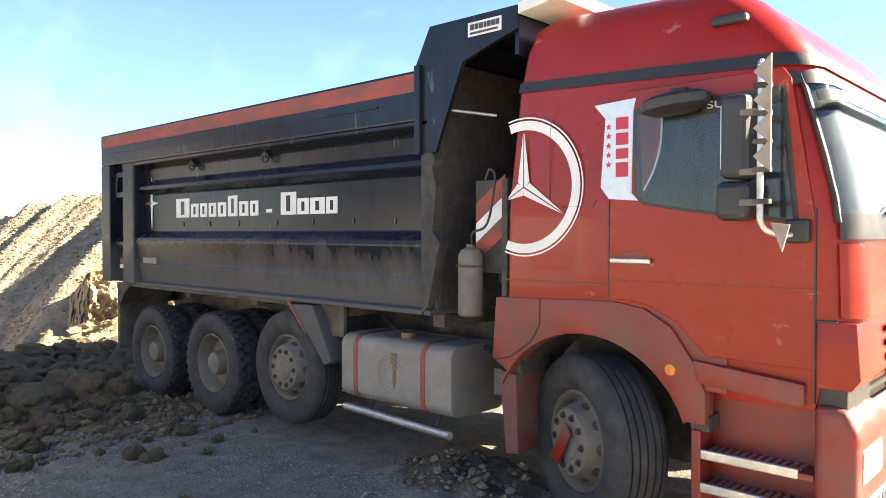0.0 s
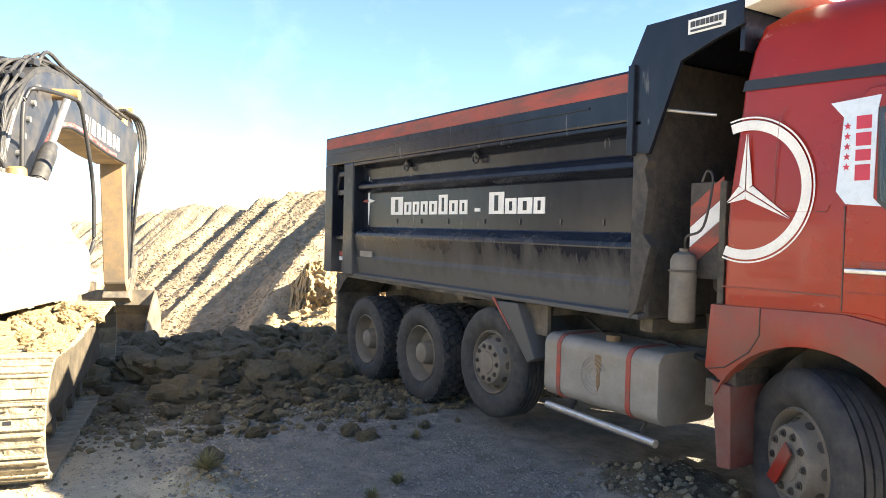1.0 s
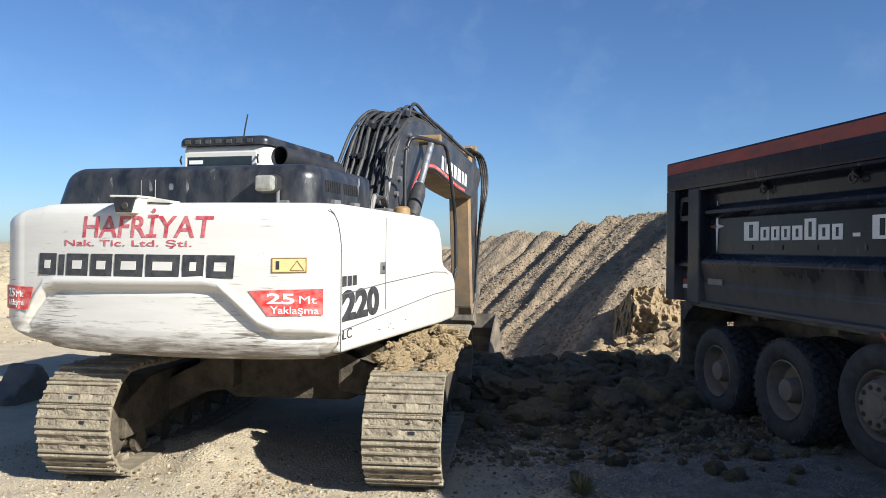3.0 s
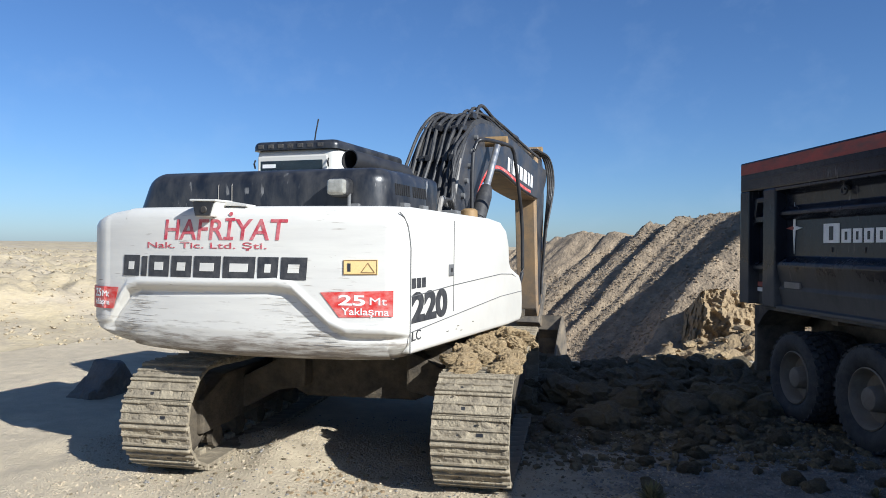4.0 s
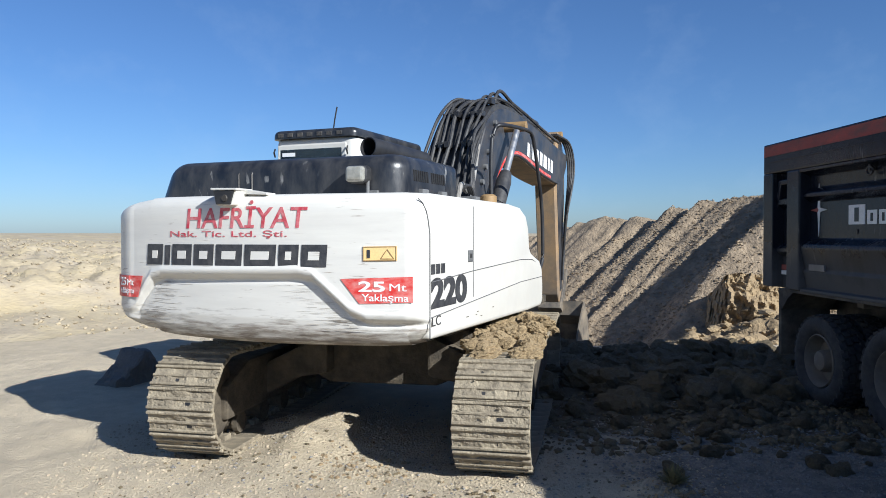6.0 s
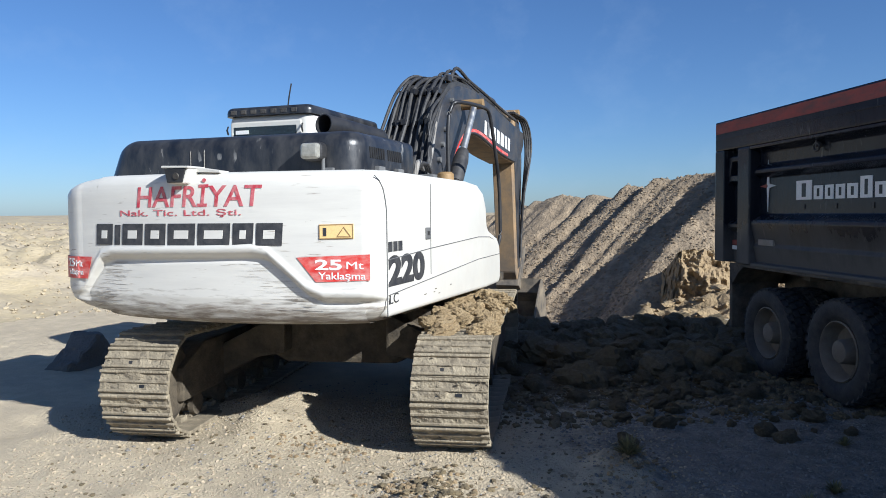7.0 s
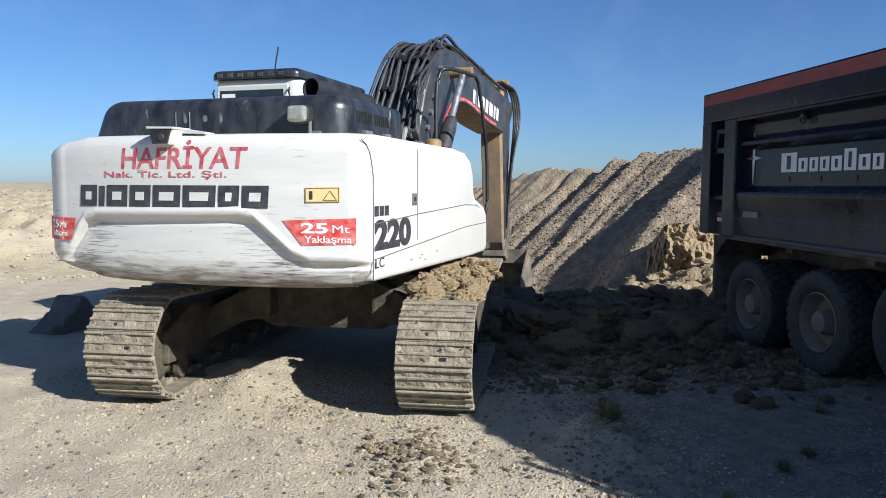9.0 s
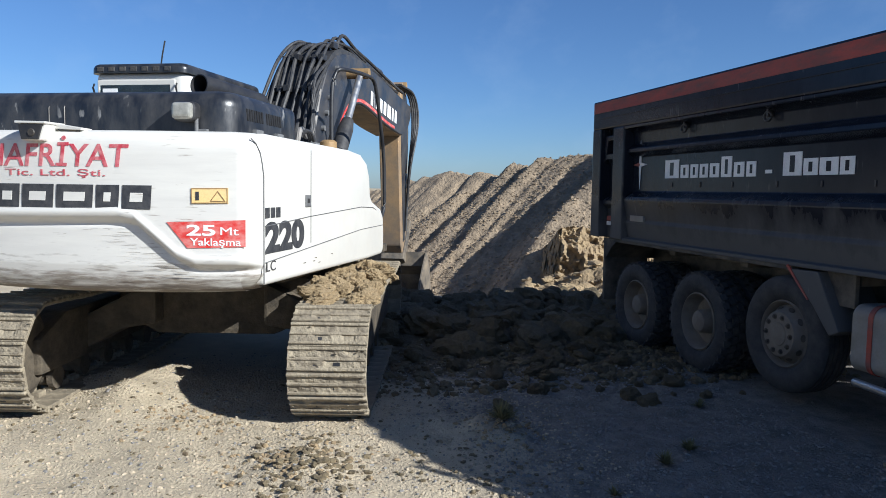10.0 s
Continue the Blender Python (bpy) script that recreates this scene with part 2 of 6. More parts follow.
M_VENT = node_mat("vent_black", (0.004, 0.004, 0.005), (0.006, 0.006, 0.007), 10.0, 0.9, 0, 0.0)
M_SCRAPE = node_mat("scraped_brown", (0.26, 0.215, 0.16), (0.18, 0.14, 0.10), 14.0, 0.8, 0, 0.1, 60)
add_scratches(M_HOOD, (0.34, 0.33, 0.31), (26.0, 26.0, 7.0), 0.6)
add_scratches(M_STEEL, (0.20, 0.195, 0.185), (22.0, 22.0, 3.0), 0.35)
add_scratches(M_RED, (0.62, 0.34, 0.28), (9.0, 9.0, 16.0), 0.3)
M_BOOM = node_mat("dark_grey_boom", (0.020, 0.023, 0.031), (0.030, 0.033, 0.040), 3.0, 0.36, 0, 0.06, 50, (0.15, 0.13, 0.105), 0.32, 2.8)
M_STICK = node_mat("muddy_stick_steel", (0.33, 0.21, 0.10), (0.24, 0.17, 0.10), 4.0, 0.7, 0, 0.15, 50, (0.09, 0.085, 0.08), 0.6, 2.2)
M_BUCKET = node_mat("worn_bucket_steel", (0.085, 0.08, 0.075), (0.15, 0.13, 0.105), 5.0, 0.6, 0.4, 0.2, 50, (0.36, 0.29, 0.20), 0.7, 3)
M_HOSE = node_mat("hydraulic_hose", (0.018, 0.018, 0.02), (0.032, 0.032, 0.034), 12.0, 0.5, 0, 0.08, 90, (0.12, 0.11, 0.095), 0.35, 8)
M_TRACK = node_mat("muddy_track_shoe", (0.385, 0.325, 0.225), (0.23, 0.19, 0.13), 6.0, 0.85, 0.0, 0.8, 40, (0.15, 0.125, 0.092), 0.6, 11, per_object=0.3)
M_FRAME = node_mat("muddy_undercarriage", (0.04, 0.033, 0.024), (0.075, 0.06, 0.042), 4.0, 0.9, 0, 0.6, 30, (0.17, 0.135, 0.088), 0.5, 5)
M_LAMP = node_mat("clear_lamp_lens", (0.42, 0.41, 0.36), (0.28, 0.27, 0.235), 20.0, 0.25, 0.2, 0.1, 60)
M_BRASS = node_mat("brown_filler_cap", (0.33, 0.21, 0.09), (0.26, 0.17, 0.08), 12.0, 0.6, 0.2, 0.1, 60)
M_DARKTEXT = node_mat("black_vinyl", (0.022, 0.024, 0.03), (0.035, 0.036, 0.04), 10.0, 0.5, 0, 0.0, 40, (0.40, 0.38, 0.35), 0.10, 18)
M_GREY = node_mat("grey_panel_gap", (0.10, 0.10, 0.10), (0.14, 0.14, 0.14), 10.0, 0.7, 0, 0.0)
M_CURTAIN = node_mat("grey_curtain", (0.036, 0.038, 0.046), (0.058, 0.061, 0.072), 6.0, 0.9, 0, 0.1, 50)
M_SHRUB = node_mat("dry_shrub_leaf", (0.20, 0.17, 0.075), (0.14, 0.13, 0.06), 8.0, 0.9, 0, 0.0)


def glass_mat(name, tint, rough=0.04):
    m = bpy.data.materials.new(name)
    m.use_nodes = True
    b = m.node_tree.nodes["Principled BSDF"]
    b.inputs["Base Color"].default_value = (*tint, 1)
    b.inputs["Transmission Weight"].default_value = 1.0
    b.inputs["Roughness"].default_value = rough
    b.inputs["IOR"].default_value = 1.45
    return m


M_GLASS = glass_mat("tinted_glass", (0.50, 0.58, 0.57))
M_CLEAR = glass_mat("dusty_clear_glass", (0.70, 0.73, 0.74))
M_CLEAR.node_tree.nodes["Principled BSDF"].inputs["IOR"].default_value = 1.33


# ---- mesh helpers ----
def part(name, bm, material, parent=None, label="", smooth=False, m=None, materials=()):
    if m is not None:
        bm.transform(m)
    bmesh.ops.recalc_face_normals(bm, faces=bm.faces)
    me = bpy.data.meshes.new(name)
    bm.to_mesh(me)
    bm.free()
    me.materials.append(material)
    for x in materials:
        me.materials.append(x)
    if smooth:
        me.polygons.foreach_set("use_smooth", [True] * len(me.polygons))
        me.set_sharp_from_angle(angle=radians(38))
    ob = new(name, me)
    if parent is not None:
        ob.parent = parent
    if label:
        tagged(ob, label)
    return ob


def root(name, m, label, category, group="", kind=""):
    e = new(name)
    e.matrix_world = m
    e.empty_display_size = 0.2
    return tagged(e, label, category, group, kind)


def bevel(bm, w, seg=2):
    if w > 0:
        bmesh.ops.bevel(bm, geom=list(bm.edges), offset=w, offset_type="OFFSET", segments=seg, profile=0.6, affect="EDGES", clamp_overlap=True)
    return bm


def box(x0, x1, y0, y1, z0, z1, w=0.01, seg=2):
    bm = bmesh.new()
    bmesh.ops.create_cube(bm, size=1, matrix=Matrix.LocRotScale(((x0 + x1) / 2, (y0 + y1) / 2, (z0 + z1) / 2), None, (abs(x1 - x0), abs(y1 - y0), abs(z1 - z0))))
    return bevel(bm, w, seg)


def prism(points, a, b, axis="y", w=0.0, seg=2):
    """A polygon given in the two other axes (in x, y, z order), carried from a to b along axis."""
    bm = bmesh.new()

    def at(p, v):
        return {"x": (v, p[0], p[1]), "y": (p[0], v, p[1]), "z": (p[0], p[1], v)}[axis]

    lo, hi = [bm.verts.new(at(p, a)) for p in points], [bm.verts.new(at(p, b)) for p in points]
    bm.faces.new(lo), bm.faces.new(hi[::-1])
    for i in range(len(points)):
        j = (i + 1) % len(points)
        bm.faces.new((lo[i], lo[j], hi[j], hi[i]))
    bmesh.ops.recalc_face_normals(bm, faces=bm.faces)
    return bevel(bm, w, seg)


def lathe(profile, axis_m, seg=40):
    """profile: (along, radius) pairs, turned about local x; ends closed where the radius is 0."""
    bm = bmesh.new()
    rings = []
    for a, r in profile:
        if r < 1e-5:
            rings.append([bm.verts.new((a, 0, 0))])
        else:
            rings.append([bm.verts.new((a, r * math.cos(2 * math.pi * k / seg), r * math.sin(2 * math.pi * k / seg))) for k in range(seg)])
    for p, q in zip(rings, rings[1:]):
        for k in range(seg):
            j = (k + 1) % seg
            if len(p) == 1 and len(q) > 1:
                bm.faces.new((p[0], q[j], q[k]))
            elif len(q) == 1 and len(p) > 1:
                bm.faces.new((p[k], p[j], q[0]))
            elif len(p) > 1:
                bm.faces.new((p[k], p[j], q[j], q[k]))
    bm.transform(axis_m)
    return bm


def tube(points, r, seg=10, close=False):
    """A round bar swept along a polyline whose corners are already rounded."""
    bm = bmesh.new()
    pts = [Vector(p) for p in points]
    rings = []
    up = Vector((0.123, 0.31, 1)).normalized()
    for i, p in enumerate(pts):
        d = (pts[min(i + 1, len(pts) - 1)] - pts[max(i - 1, 0)]).normalized()
        side = d.cross(up)
        side = (side if side.length > 0.05 else d.cross(Vector((1, 0, 0)))).normalized()
        top = side.cross(d).normalized()
        rr = r[i] if isinstance(r, (list, tuple)) else r
        rings.append([bm.verts.new(p + rr * (math.cos(2 * math.pi * k / seg) * side + math.sin(2 * math.pi * k / seg) * top)) for k in range(seg)])
    for p, q in zip(rings, rings[1:]):
        for k in range(seg):
            j = (k + 1) % seg
            bm.faces.new((p[k], p[j], q[j], q[k]))
    bm.faces.new(rings[0]), bm.faces.new(rings[-1][::-1])
    return bm


def smooth_line(points, n=6):
    """Catmull-Rom points through the given ones."""
    p = [Vector(q) for q in points]
    p = [2 * p[0] - p[1]] + p + [2 * p[-1] - p[-2]]
    out = []
    for i in range(1, len(p) - 2):
        for k in range(n):
            t = k / n
            out.append(0.5 * (2 * p[i] + (p[i + 1] - p[i - 1]) * t + (2 * p[i - 1] - 5 * p[i] + 4 * p[i + 1] - p[i + 2]) * t * t + (3 * p[i] - p[i - 1] - 3 * p[i + 1] + p[i + 2]) * t ** 3))
    return out + [p[-2]]


def bar(a, b, r, seg=12):
    return tube([a, Vector(a).lerp(Vector(b), 0.5), b], r, seg)


def joined(*parts_):
    out = bmesh.new()
    for b in parts_:
        me = bpy.data.meshes.new("tmp")
        b.to_mesh(me)
        b.free()
        out.from_mesh(me)
        bpy.data.meshes.remove(me)
    return out


def letters(text, width, height, depth=0.003, shear=0.0, bold=0.0):
    """Writing as a mesh in the x-z plane, facing -y, its lower left corner at the origin."""
    cu = bpy.data.curves.new("txt", "FONT")
    cu.body, cu.extrude, cu.shear, cu.offset = text, 0.5, shear, bold
    ob = new("txt", cu)
    dg = bpy.context.evaluated_depsgraph_get()
    me = bpy.data.meshes.new_from_object(ob.evaluated_get(dg))
    bpy.data.objects.remove(ob)
    bpy.data.curves.remove(cu)
    bm = bmesh.new()
    bm.from_mesh(me)
    bpy.data.meshes.remove(me)
    xs, ys = [v.co.x for v in bm.verts], [v.co.y for v in bm.verts]
    x0, x1, y0, y1 = min(xs), max(xs), min(ys), max(ys)
    for v in bm.verts:
        v.co = Vector(((v.co.x - x0) / (x1 - x0) * width, -v.co.z * 2 * depth * 0.5, (v.co.y - y0) / (y1 - y0) * height))
    bmesh.ops.recalc_face_normals(bm, faces=bm.faces)
    return bm


# ---- terrain ----
def value_noise(x, y, seed):
    xi, yi = np.floor(x).astype(np.int64), np.floor(y).astype(np.int64)
    fx, fy = x - xi, y - yi
    fx, fy = fx * fx * (3 - 2 * fx), fy * fy * (3 - 2 * fy)

    def h(a, b):
        v = (a * 374761393 + b * 668265263 + seed * 974634777) & 0x7FFFFFFF
        v = ((v ^ (v >> 13)) * 1274126177) & 0x7FFFFFFF
        return ((v ^ (v >> 16)) & 0xFFFF) / 65535.0

    return (h(xi, yi) * (1 - fx) + h(xi + 1, yi) * fx) * (1 - fy) + (h(xi, yi + 1) * (1 - fx) + h(xi + 1, yi + 1) * fx) * fy


def fbm(x, y, scale, octaves=4, seed=0, gain=0.5):
    total, amp, norm = 0.0, 1.0, 0.0
    for o in range(octaves):
        total = total + amp * (value_noise(x / scale * 2 ** o + 17.3 * o, y / scale * 2 ** o - 9.1 * o, seed + o) * 2 - 1)
        norm += amp
        amp *= gain
    return total / norm


def sstep(a, b, v):
    t = np.clip((v - a) / (b - a), 0, 1)
    return t * t * (3 - 2 * t)


def terrain(x, y, kinds=False):
    x, y = np.asarray(x, float), np.asarray(y, float)
    z = 0.05 * fbm(x, y, 3.0, 3, 1) + 0.028 * fbm(x, y, 0.5, 3, 2) + 0.016 * fbm(x, y, 0.14, 2, 3)
    z = z - 0.02
    # pit floor sinks behind the heap
    z = z - 1.7 * sstep(-9.5, -18, x) * sstep(-9.5, -4.5, y)
    # heap of dug clods between the machine and the truck
    heap = sstep(-5.0, -6.6, x) * sstep(-10.2, -8.4, x) * sstep(-3.7, -3.0, y) * sstep(2.4, 1.4, y)
    z = z + heap * (0.08 + 0.12 * fbm(x, y, 0.9, 4, 5) + 0.08 * fbm(x, y, 0.3, 3, 6))
    # mud left under the machine and beside the tracks
    z = z + 0.16 * np.exp(-(((x + 4.6) / 0.9) ** 2 + ((y + 5.5) / 0.45) ** 2)) * (1 + 0.4 * fbm(x, y, 0.25, 3, 7))
    # small churned bumps in the foreground
    for cx, cy, r, h in ((-2.35, -4.15, 0.28, 0.06), (-2.75, -2.65, 0.22, 0.13), (-1.7, -1.5, 0.3, 0.04), (-0.9, 0.1, 0.55, 0.22)):
        z = z + h * np.exp(-(((x - cx) ** 2 + (y - cy) ** 2) / r ** 2)) * (1 + 0.9 * fbm(x, y, 0.12, 3, 8))
    # spoil pile with ribs running down its face
    px, py = x + 25.0, y - 6.9
    d, s = 0.62 * px - 0.78 * py, 0.78 * px + 0.62 * py
    crest = np.clip(3.0 + 0.12 * s, 1.7, 4.6) + 0.10 * fbm(x, y, 2.2, 4, 11)
    bend = s + 0.075 * d + 0.25 * fbm(s, d, 2.5, 2, 15)
    ribs = 0.26 * (1 - np.abs(fbm(bend, d * 0.10, 1.3, 3, 12)) * 2) + 0.24 * fbm(bend, d * 0.12, 0.6, 3, 13, 0.7) + 0.16 * fbm(bend, d * 0.05, 3.2, 2, 16)
    face = np.where(d > 0, crest - 0.66 * d, crest + 0.18 * d)
    pile = face + ribs * sstep(-1.3, 0.5, d) + 0.07 * fbm(x, y, 0.45, 3, 14, 0.6)
    pile = pile - 6 * sstep(-16, -24, s)
    # second ridge of tipped spoil, steep on its shady side
    ru, rc = -0.43 * (x + 18.5) + 0.90 * (y - 4.0), 0.90 * (x + 18.5) + 0.43 * (y - 4.0) + 0.3 * fbm(x, y, 2.0, 3, 17)
    ridge = np.interp(ru, [-3.0, 0.0, 6.0, 12.0], [-2.2, 0.85, 4.7, 5.0]) - np.where(rc > 0, 0.50 * rc, -0.70 * rc) + 0.2 * fbm(x, y, 0.7, 4, 18, 0.65) * sstep(-0.4, 0.2, rc)
    pile = np.maximum(pile, ridge)
    # quarry bank
    w = -((x + 10.1) * 0.577 + (y + 10.5) * 0.817) + 0.9 * fbm(x, y, 6.0, 3, 21)
    bank = np.interp(w, [0, 0.8, 2.2, 3.6, 4.4, 7.0, 18.0, 24.0, 400.0], [-1.9, -0.1, 0.12, 0.3, 0.85, 1.0, 1.6, 1.85, 2.9])
    rough = sstep(3.5, 5.0, w) * sstep(20, 11, w) * 0.27 + 0.06
    bank = bank + rough * fbm(x, y, 1.1, 4, 22) + 0.6 * rough * fbm(x, y, 0.4, 3, 23, 0.65)
    # unseen clay mound added behind the truck to throw shade towards the pile
    cut = -1.75 + 2.2 * np.exp(-(((x + 15.4) / 2.5) ** 2 + ((y - 8.6) / 3.1) ** 2)) + 0.2 * fbm(x, y, 0.7, 4, 33)
    toe = -1.7 + 1.5 * np.exp(-(((x + 14.8) / 1.6) ** 2 + ((y - 3.6) / 2.6) ** 2)) * (1 + 0.5 * fbm(x, y, 0.6, 4, 34))
    layers = np.stack([z, pile, bank, np.maximum(cut, toe)])
    return (layers.max(0), layers.argmax(0)) if kinds else layers.max(0)


def spread(lo, fine_lo, fine_hi, hi, fine, mid_lo, mid_hi, mid):
    a = list(np.arange(fine_lo, fine_hi, fine))
    b = list(np.arange(mid_lo, fine_lo, mid)) + a + list(np.arange(fine_hi, mid_hi, mid))
    v, step = mid_hi, mid
    while v < hi:
        b.append(v)
        step *= 1.3
        v += step
    v, step = mid_lo - mid, mid
    while v > lo:
        b.append(v)
        step *= 1.3
        v -= step
    return np.array(sorted(b))


gx = spread(-900, -10, 0.6, 900, 0.06, -34, 3, 0.11)
gy = spread(-900, -8.5, 1.5, 900, 0.06, -28, 14, 0.11)
GX, GY = np.meshgrid(gx, gy, indexing="ij")
GZ, GK = terrain(GX, GY, True)
nx, ny = len(gx), len(gy)
verts = np.stack([GX.ravel(), GY.ravel(), GZ.ravel()], 1)
idx = np.arange(nx * ny).reshape(nx, ny)
quads = np.stack([idx[:-1, :-1].ravel(), idx[1:, :-1].ravel(), idx[1:, 1:].ravel(), idx[:-1, 1:].ravel()], 1)
gme = bpy.data.meshes.new("ground")
gme.from_pydata(verts.tolist(), [], quads.tolist())
soft = fbm(GX, GY, 0.8, 4, 51) + 0.6 * fbm(GX, GY, 0.16, 2, 52)
near = GK == 0
# gravel lane beside the lorry, its dark tone includes painted shade
lane_w = np.where(near, sstep(-3.9, -1.6, GY + 0.4 * soft) * sstep(1.8, -0.8, GX + 0.4 * soft) * sstep(-9.4, -8.6, GX), 0)
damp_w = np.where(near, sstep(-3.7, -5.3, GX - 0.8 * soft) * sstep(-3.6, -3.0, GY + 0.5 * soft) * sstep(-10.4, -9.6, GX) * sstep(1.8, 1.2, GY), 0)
# same darker tone again on an oval patch under the lorry
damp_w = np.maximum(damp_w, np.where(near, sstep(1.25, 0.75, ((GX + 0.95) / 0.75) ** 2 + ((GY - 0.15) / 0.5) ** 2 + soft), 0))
soil = gme.attributes.new("soil", "FLOAT_COLOR", "POINT")
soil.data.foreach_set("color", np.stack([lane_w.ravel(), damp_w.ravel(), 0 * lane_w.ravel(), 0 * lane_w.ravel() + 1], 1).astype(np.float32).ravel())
for x in (M_GROUND, M_PILE, M_BANK, M_CUT):
    gme.materials.append(x)
gme.polygons.foreach_set("material_index", GK[:-1, :-1].ravel().astype(np.int32))
gme.polygons.foreach_set("use_smooth", [True] * len(gme.polygons))
ground = tagged(new("ground", gme), "dry beige quarry ground with spoil pile and cut bank", "ground", kind="structure")


def ground_z(x, y):
    return float(terrain(np.array([x]), np.array([y]))[0])


# ---- rocks and clods ----
def rock_bm(seed, sub=2, rough=0.35, flat=0.75):
    bm = bmesh.new()
    bmesh.ops.create_icosphere(bm, subdivisions=sub, radius=1.0)
    off = Vector((seed * 13.7, seed * 5.1, seed * 3.3))
    for v in bm.verts:
        n1 = noise.noise(v.co * 1.1 + off)
        n2 = noise.noise(v.co * 2.7 + off)
        cell = noise.cell(v.co * 1.6 + off)
        v.co = v.co * (1 + rough * n1 + 0.5 * rough * n2 + 0.12 * (cell - 0.5))
        v.co.z *= flat
    return bm


def craggy_bm(seed, flat=0.8, sub=4):
    """A broken lump with sharp ledges."""
    bm = bmesh.new()
    bmesh.ops.create_icosphere(bm, subdivisions=sub, radius=1.0)
    off = Vector((seed * 7.7, seed * 3.1, seed * 9.3))
    for v in bm.verts:
        r = 1 + 0.45 * noise.noise(v.co * 1.2 + off) + 0.30 * abs(noise.noise(v.co * 2.6 + off)) + 0.24 * noise.noise(v.co * 5 + off)
        r = 0.55 * r + 0.45 * round(r * 7) / 7 + 0.08 * noise.noise(v.co * 14 + off)
        v.co = v.co * r
        v.co.z *= flat
    return bm


rng = random.Random(7)
clod_meshes = []
for k in range(7):
    b = craggy_bm(k + 1, 0.78, 3)
    me = bpy.data.meshes.new("earth_clod")
    b.to_mesh(me)
    b.free()
    me.materials.append(M_CLOD)
    clod_meshes.append(me)


def place_clod(name, x, y, r, label, category, group, mesh, sink=0.35):
    ob = new(name, mesh)
    ob.matrix_world = Matrix.LocRotScale((x, y, ground_z(x, y) + r * (0.72 - sink) * 0.8), Euler((rng.uniform(-0.5, 0.5), rng.uniform(-0.5, 0.5), rng.uniform(0, 6.28))),
                                         (r * rng.uniform(0.8, 1.35), r * rng.uniform(0.8, 1.2), r * rng.uniform(0.75, 1.1)))
    return tagged(ob, label, category, group)


for k in range(230):
    x, y = rng.uniform(-9.3, -5.2), rng.uniform(-3.2, 1.2)
    r = rng.choice((0.06, 0.08, 0.10, 0.13, 0.19))
    if y > -0.25 and x > -6.6:
        continue
    if y < -2.6 and x > -6.5 and r > 0.12:
        continue
    place_clod("earth_clod", x, y, r, "damp brown clay clod in the dug heap", "clod", "clods of the dug heap", clod_meshes[k % 7])
for k in range(46):
    x, y = rng.uniform(-8.6, -5.9), rng.uniform(-3.0, 0.9)
    place_clod("earth_clod", x, y, rng.uniform(0.15, 0.25), "large damp clay clod in the dug heap", "clod", "clods of the dug heap", clod_meshes[k % 7], 0.42)
for k in range(60):
    x, y = rng.uniform(-5.4, -3.2), rng.uniform(-2.6, -0.1)
    r = rng.choice((0.035, 0.05, 0.07, 0.10)) * (1.1 if x < -4.4 else 0.8)
    place_clod("earth_clod", x, y, r, "small clay clod fallen beside the heap", "clod", "clods fallen beside the heap", clod_meshes[k % 7])


# ---- dump truck ----
truck = root("dump_truck", pose(-2.5, 1.25, 0), "red tipper lorry with dark steel dump box on dusty ground", "dump truck")
TM = Matrix.Translation((2.5, -1.25, 0))


def tp(name, bm, material, parent=None, label="", smooth=False):
    return part(name, bm, material, parent or truck, label, smooth, TM)


def flip(bm):
    """Mirror to the far side of the truck."""
    bm.transform(Matrix.Translation((0, 2.5, 0)) @ Matrix.Diagonal((1, -1, 1, 1)))
    return bm


# wheels
def STEER(angle, x):
    """Turn about the upright king pin."""
    return Matrix.Translation((x, 0.22, 0)) @ Matrix.Rotation(radians(-angle), 4, "Z") @ Matrix.Translation((-x, -0.22, 0))


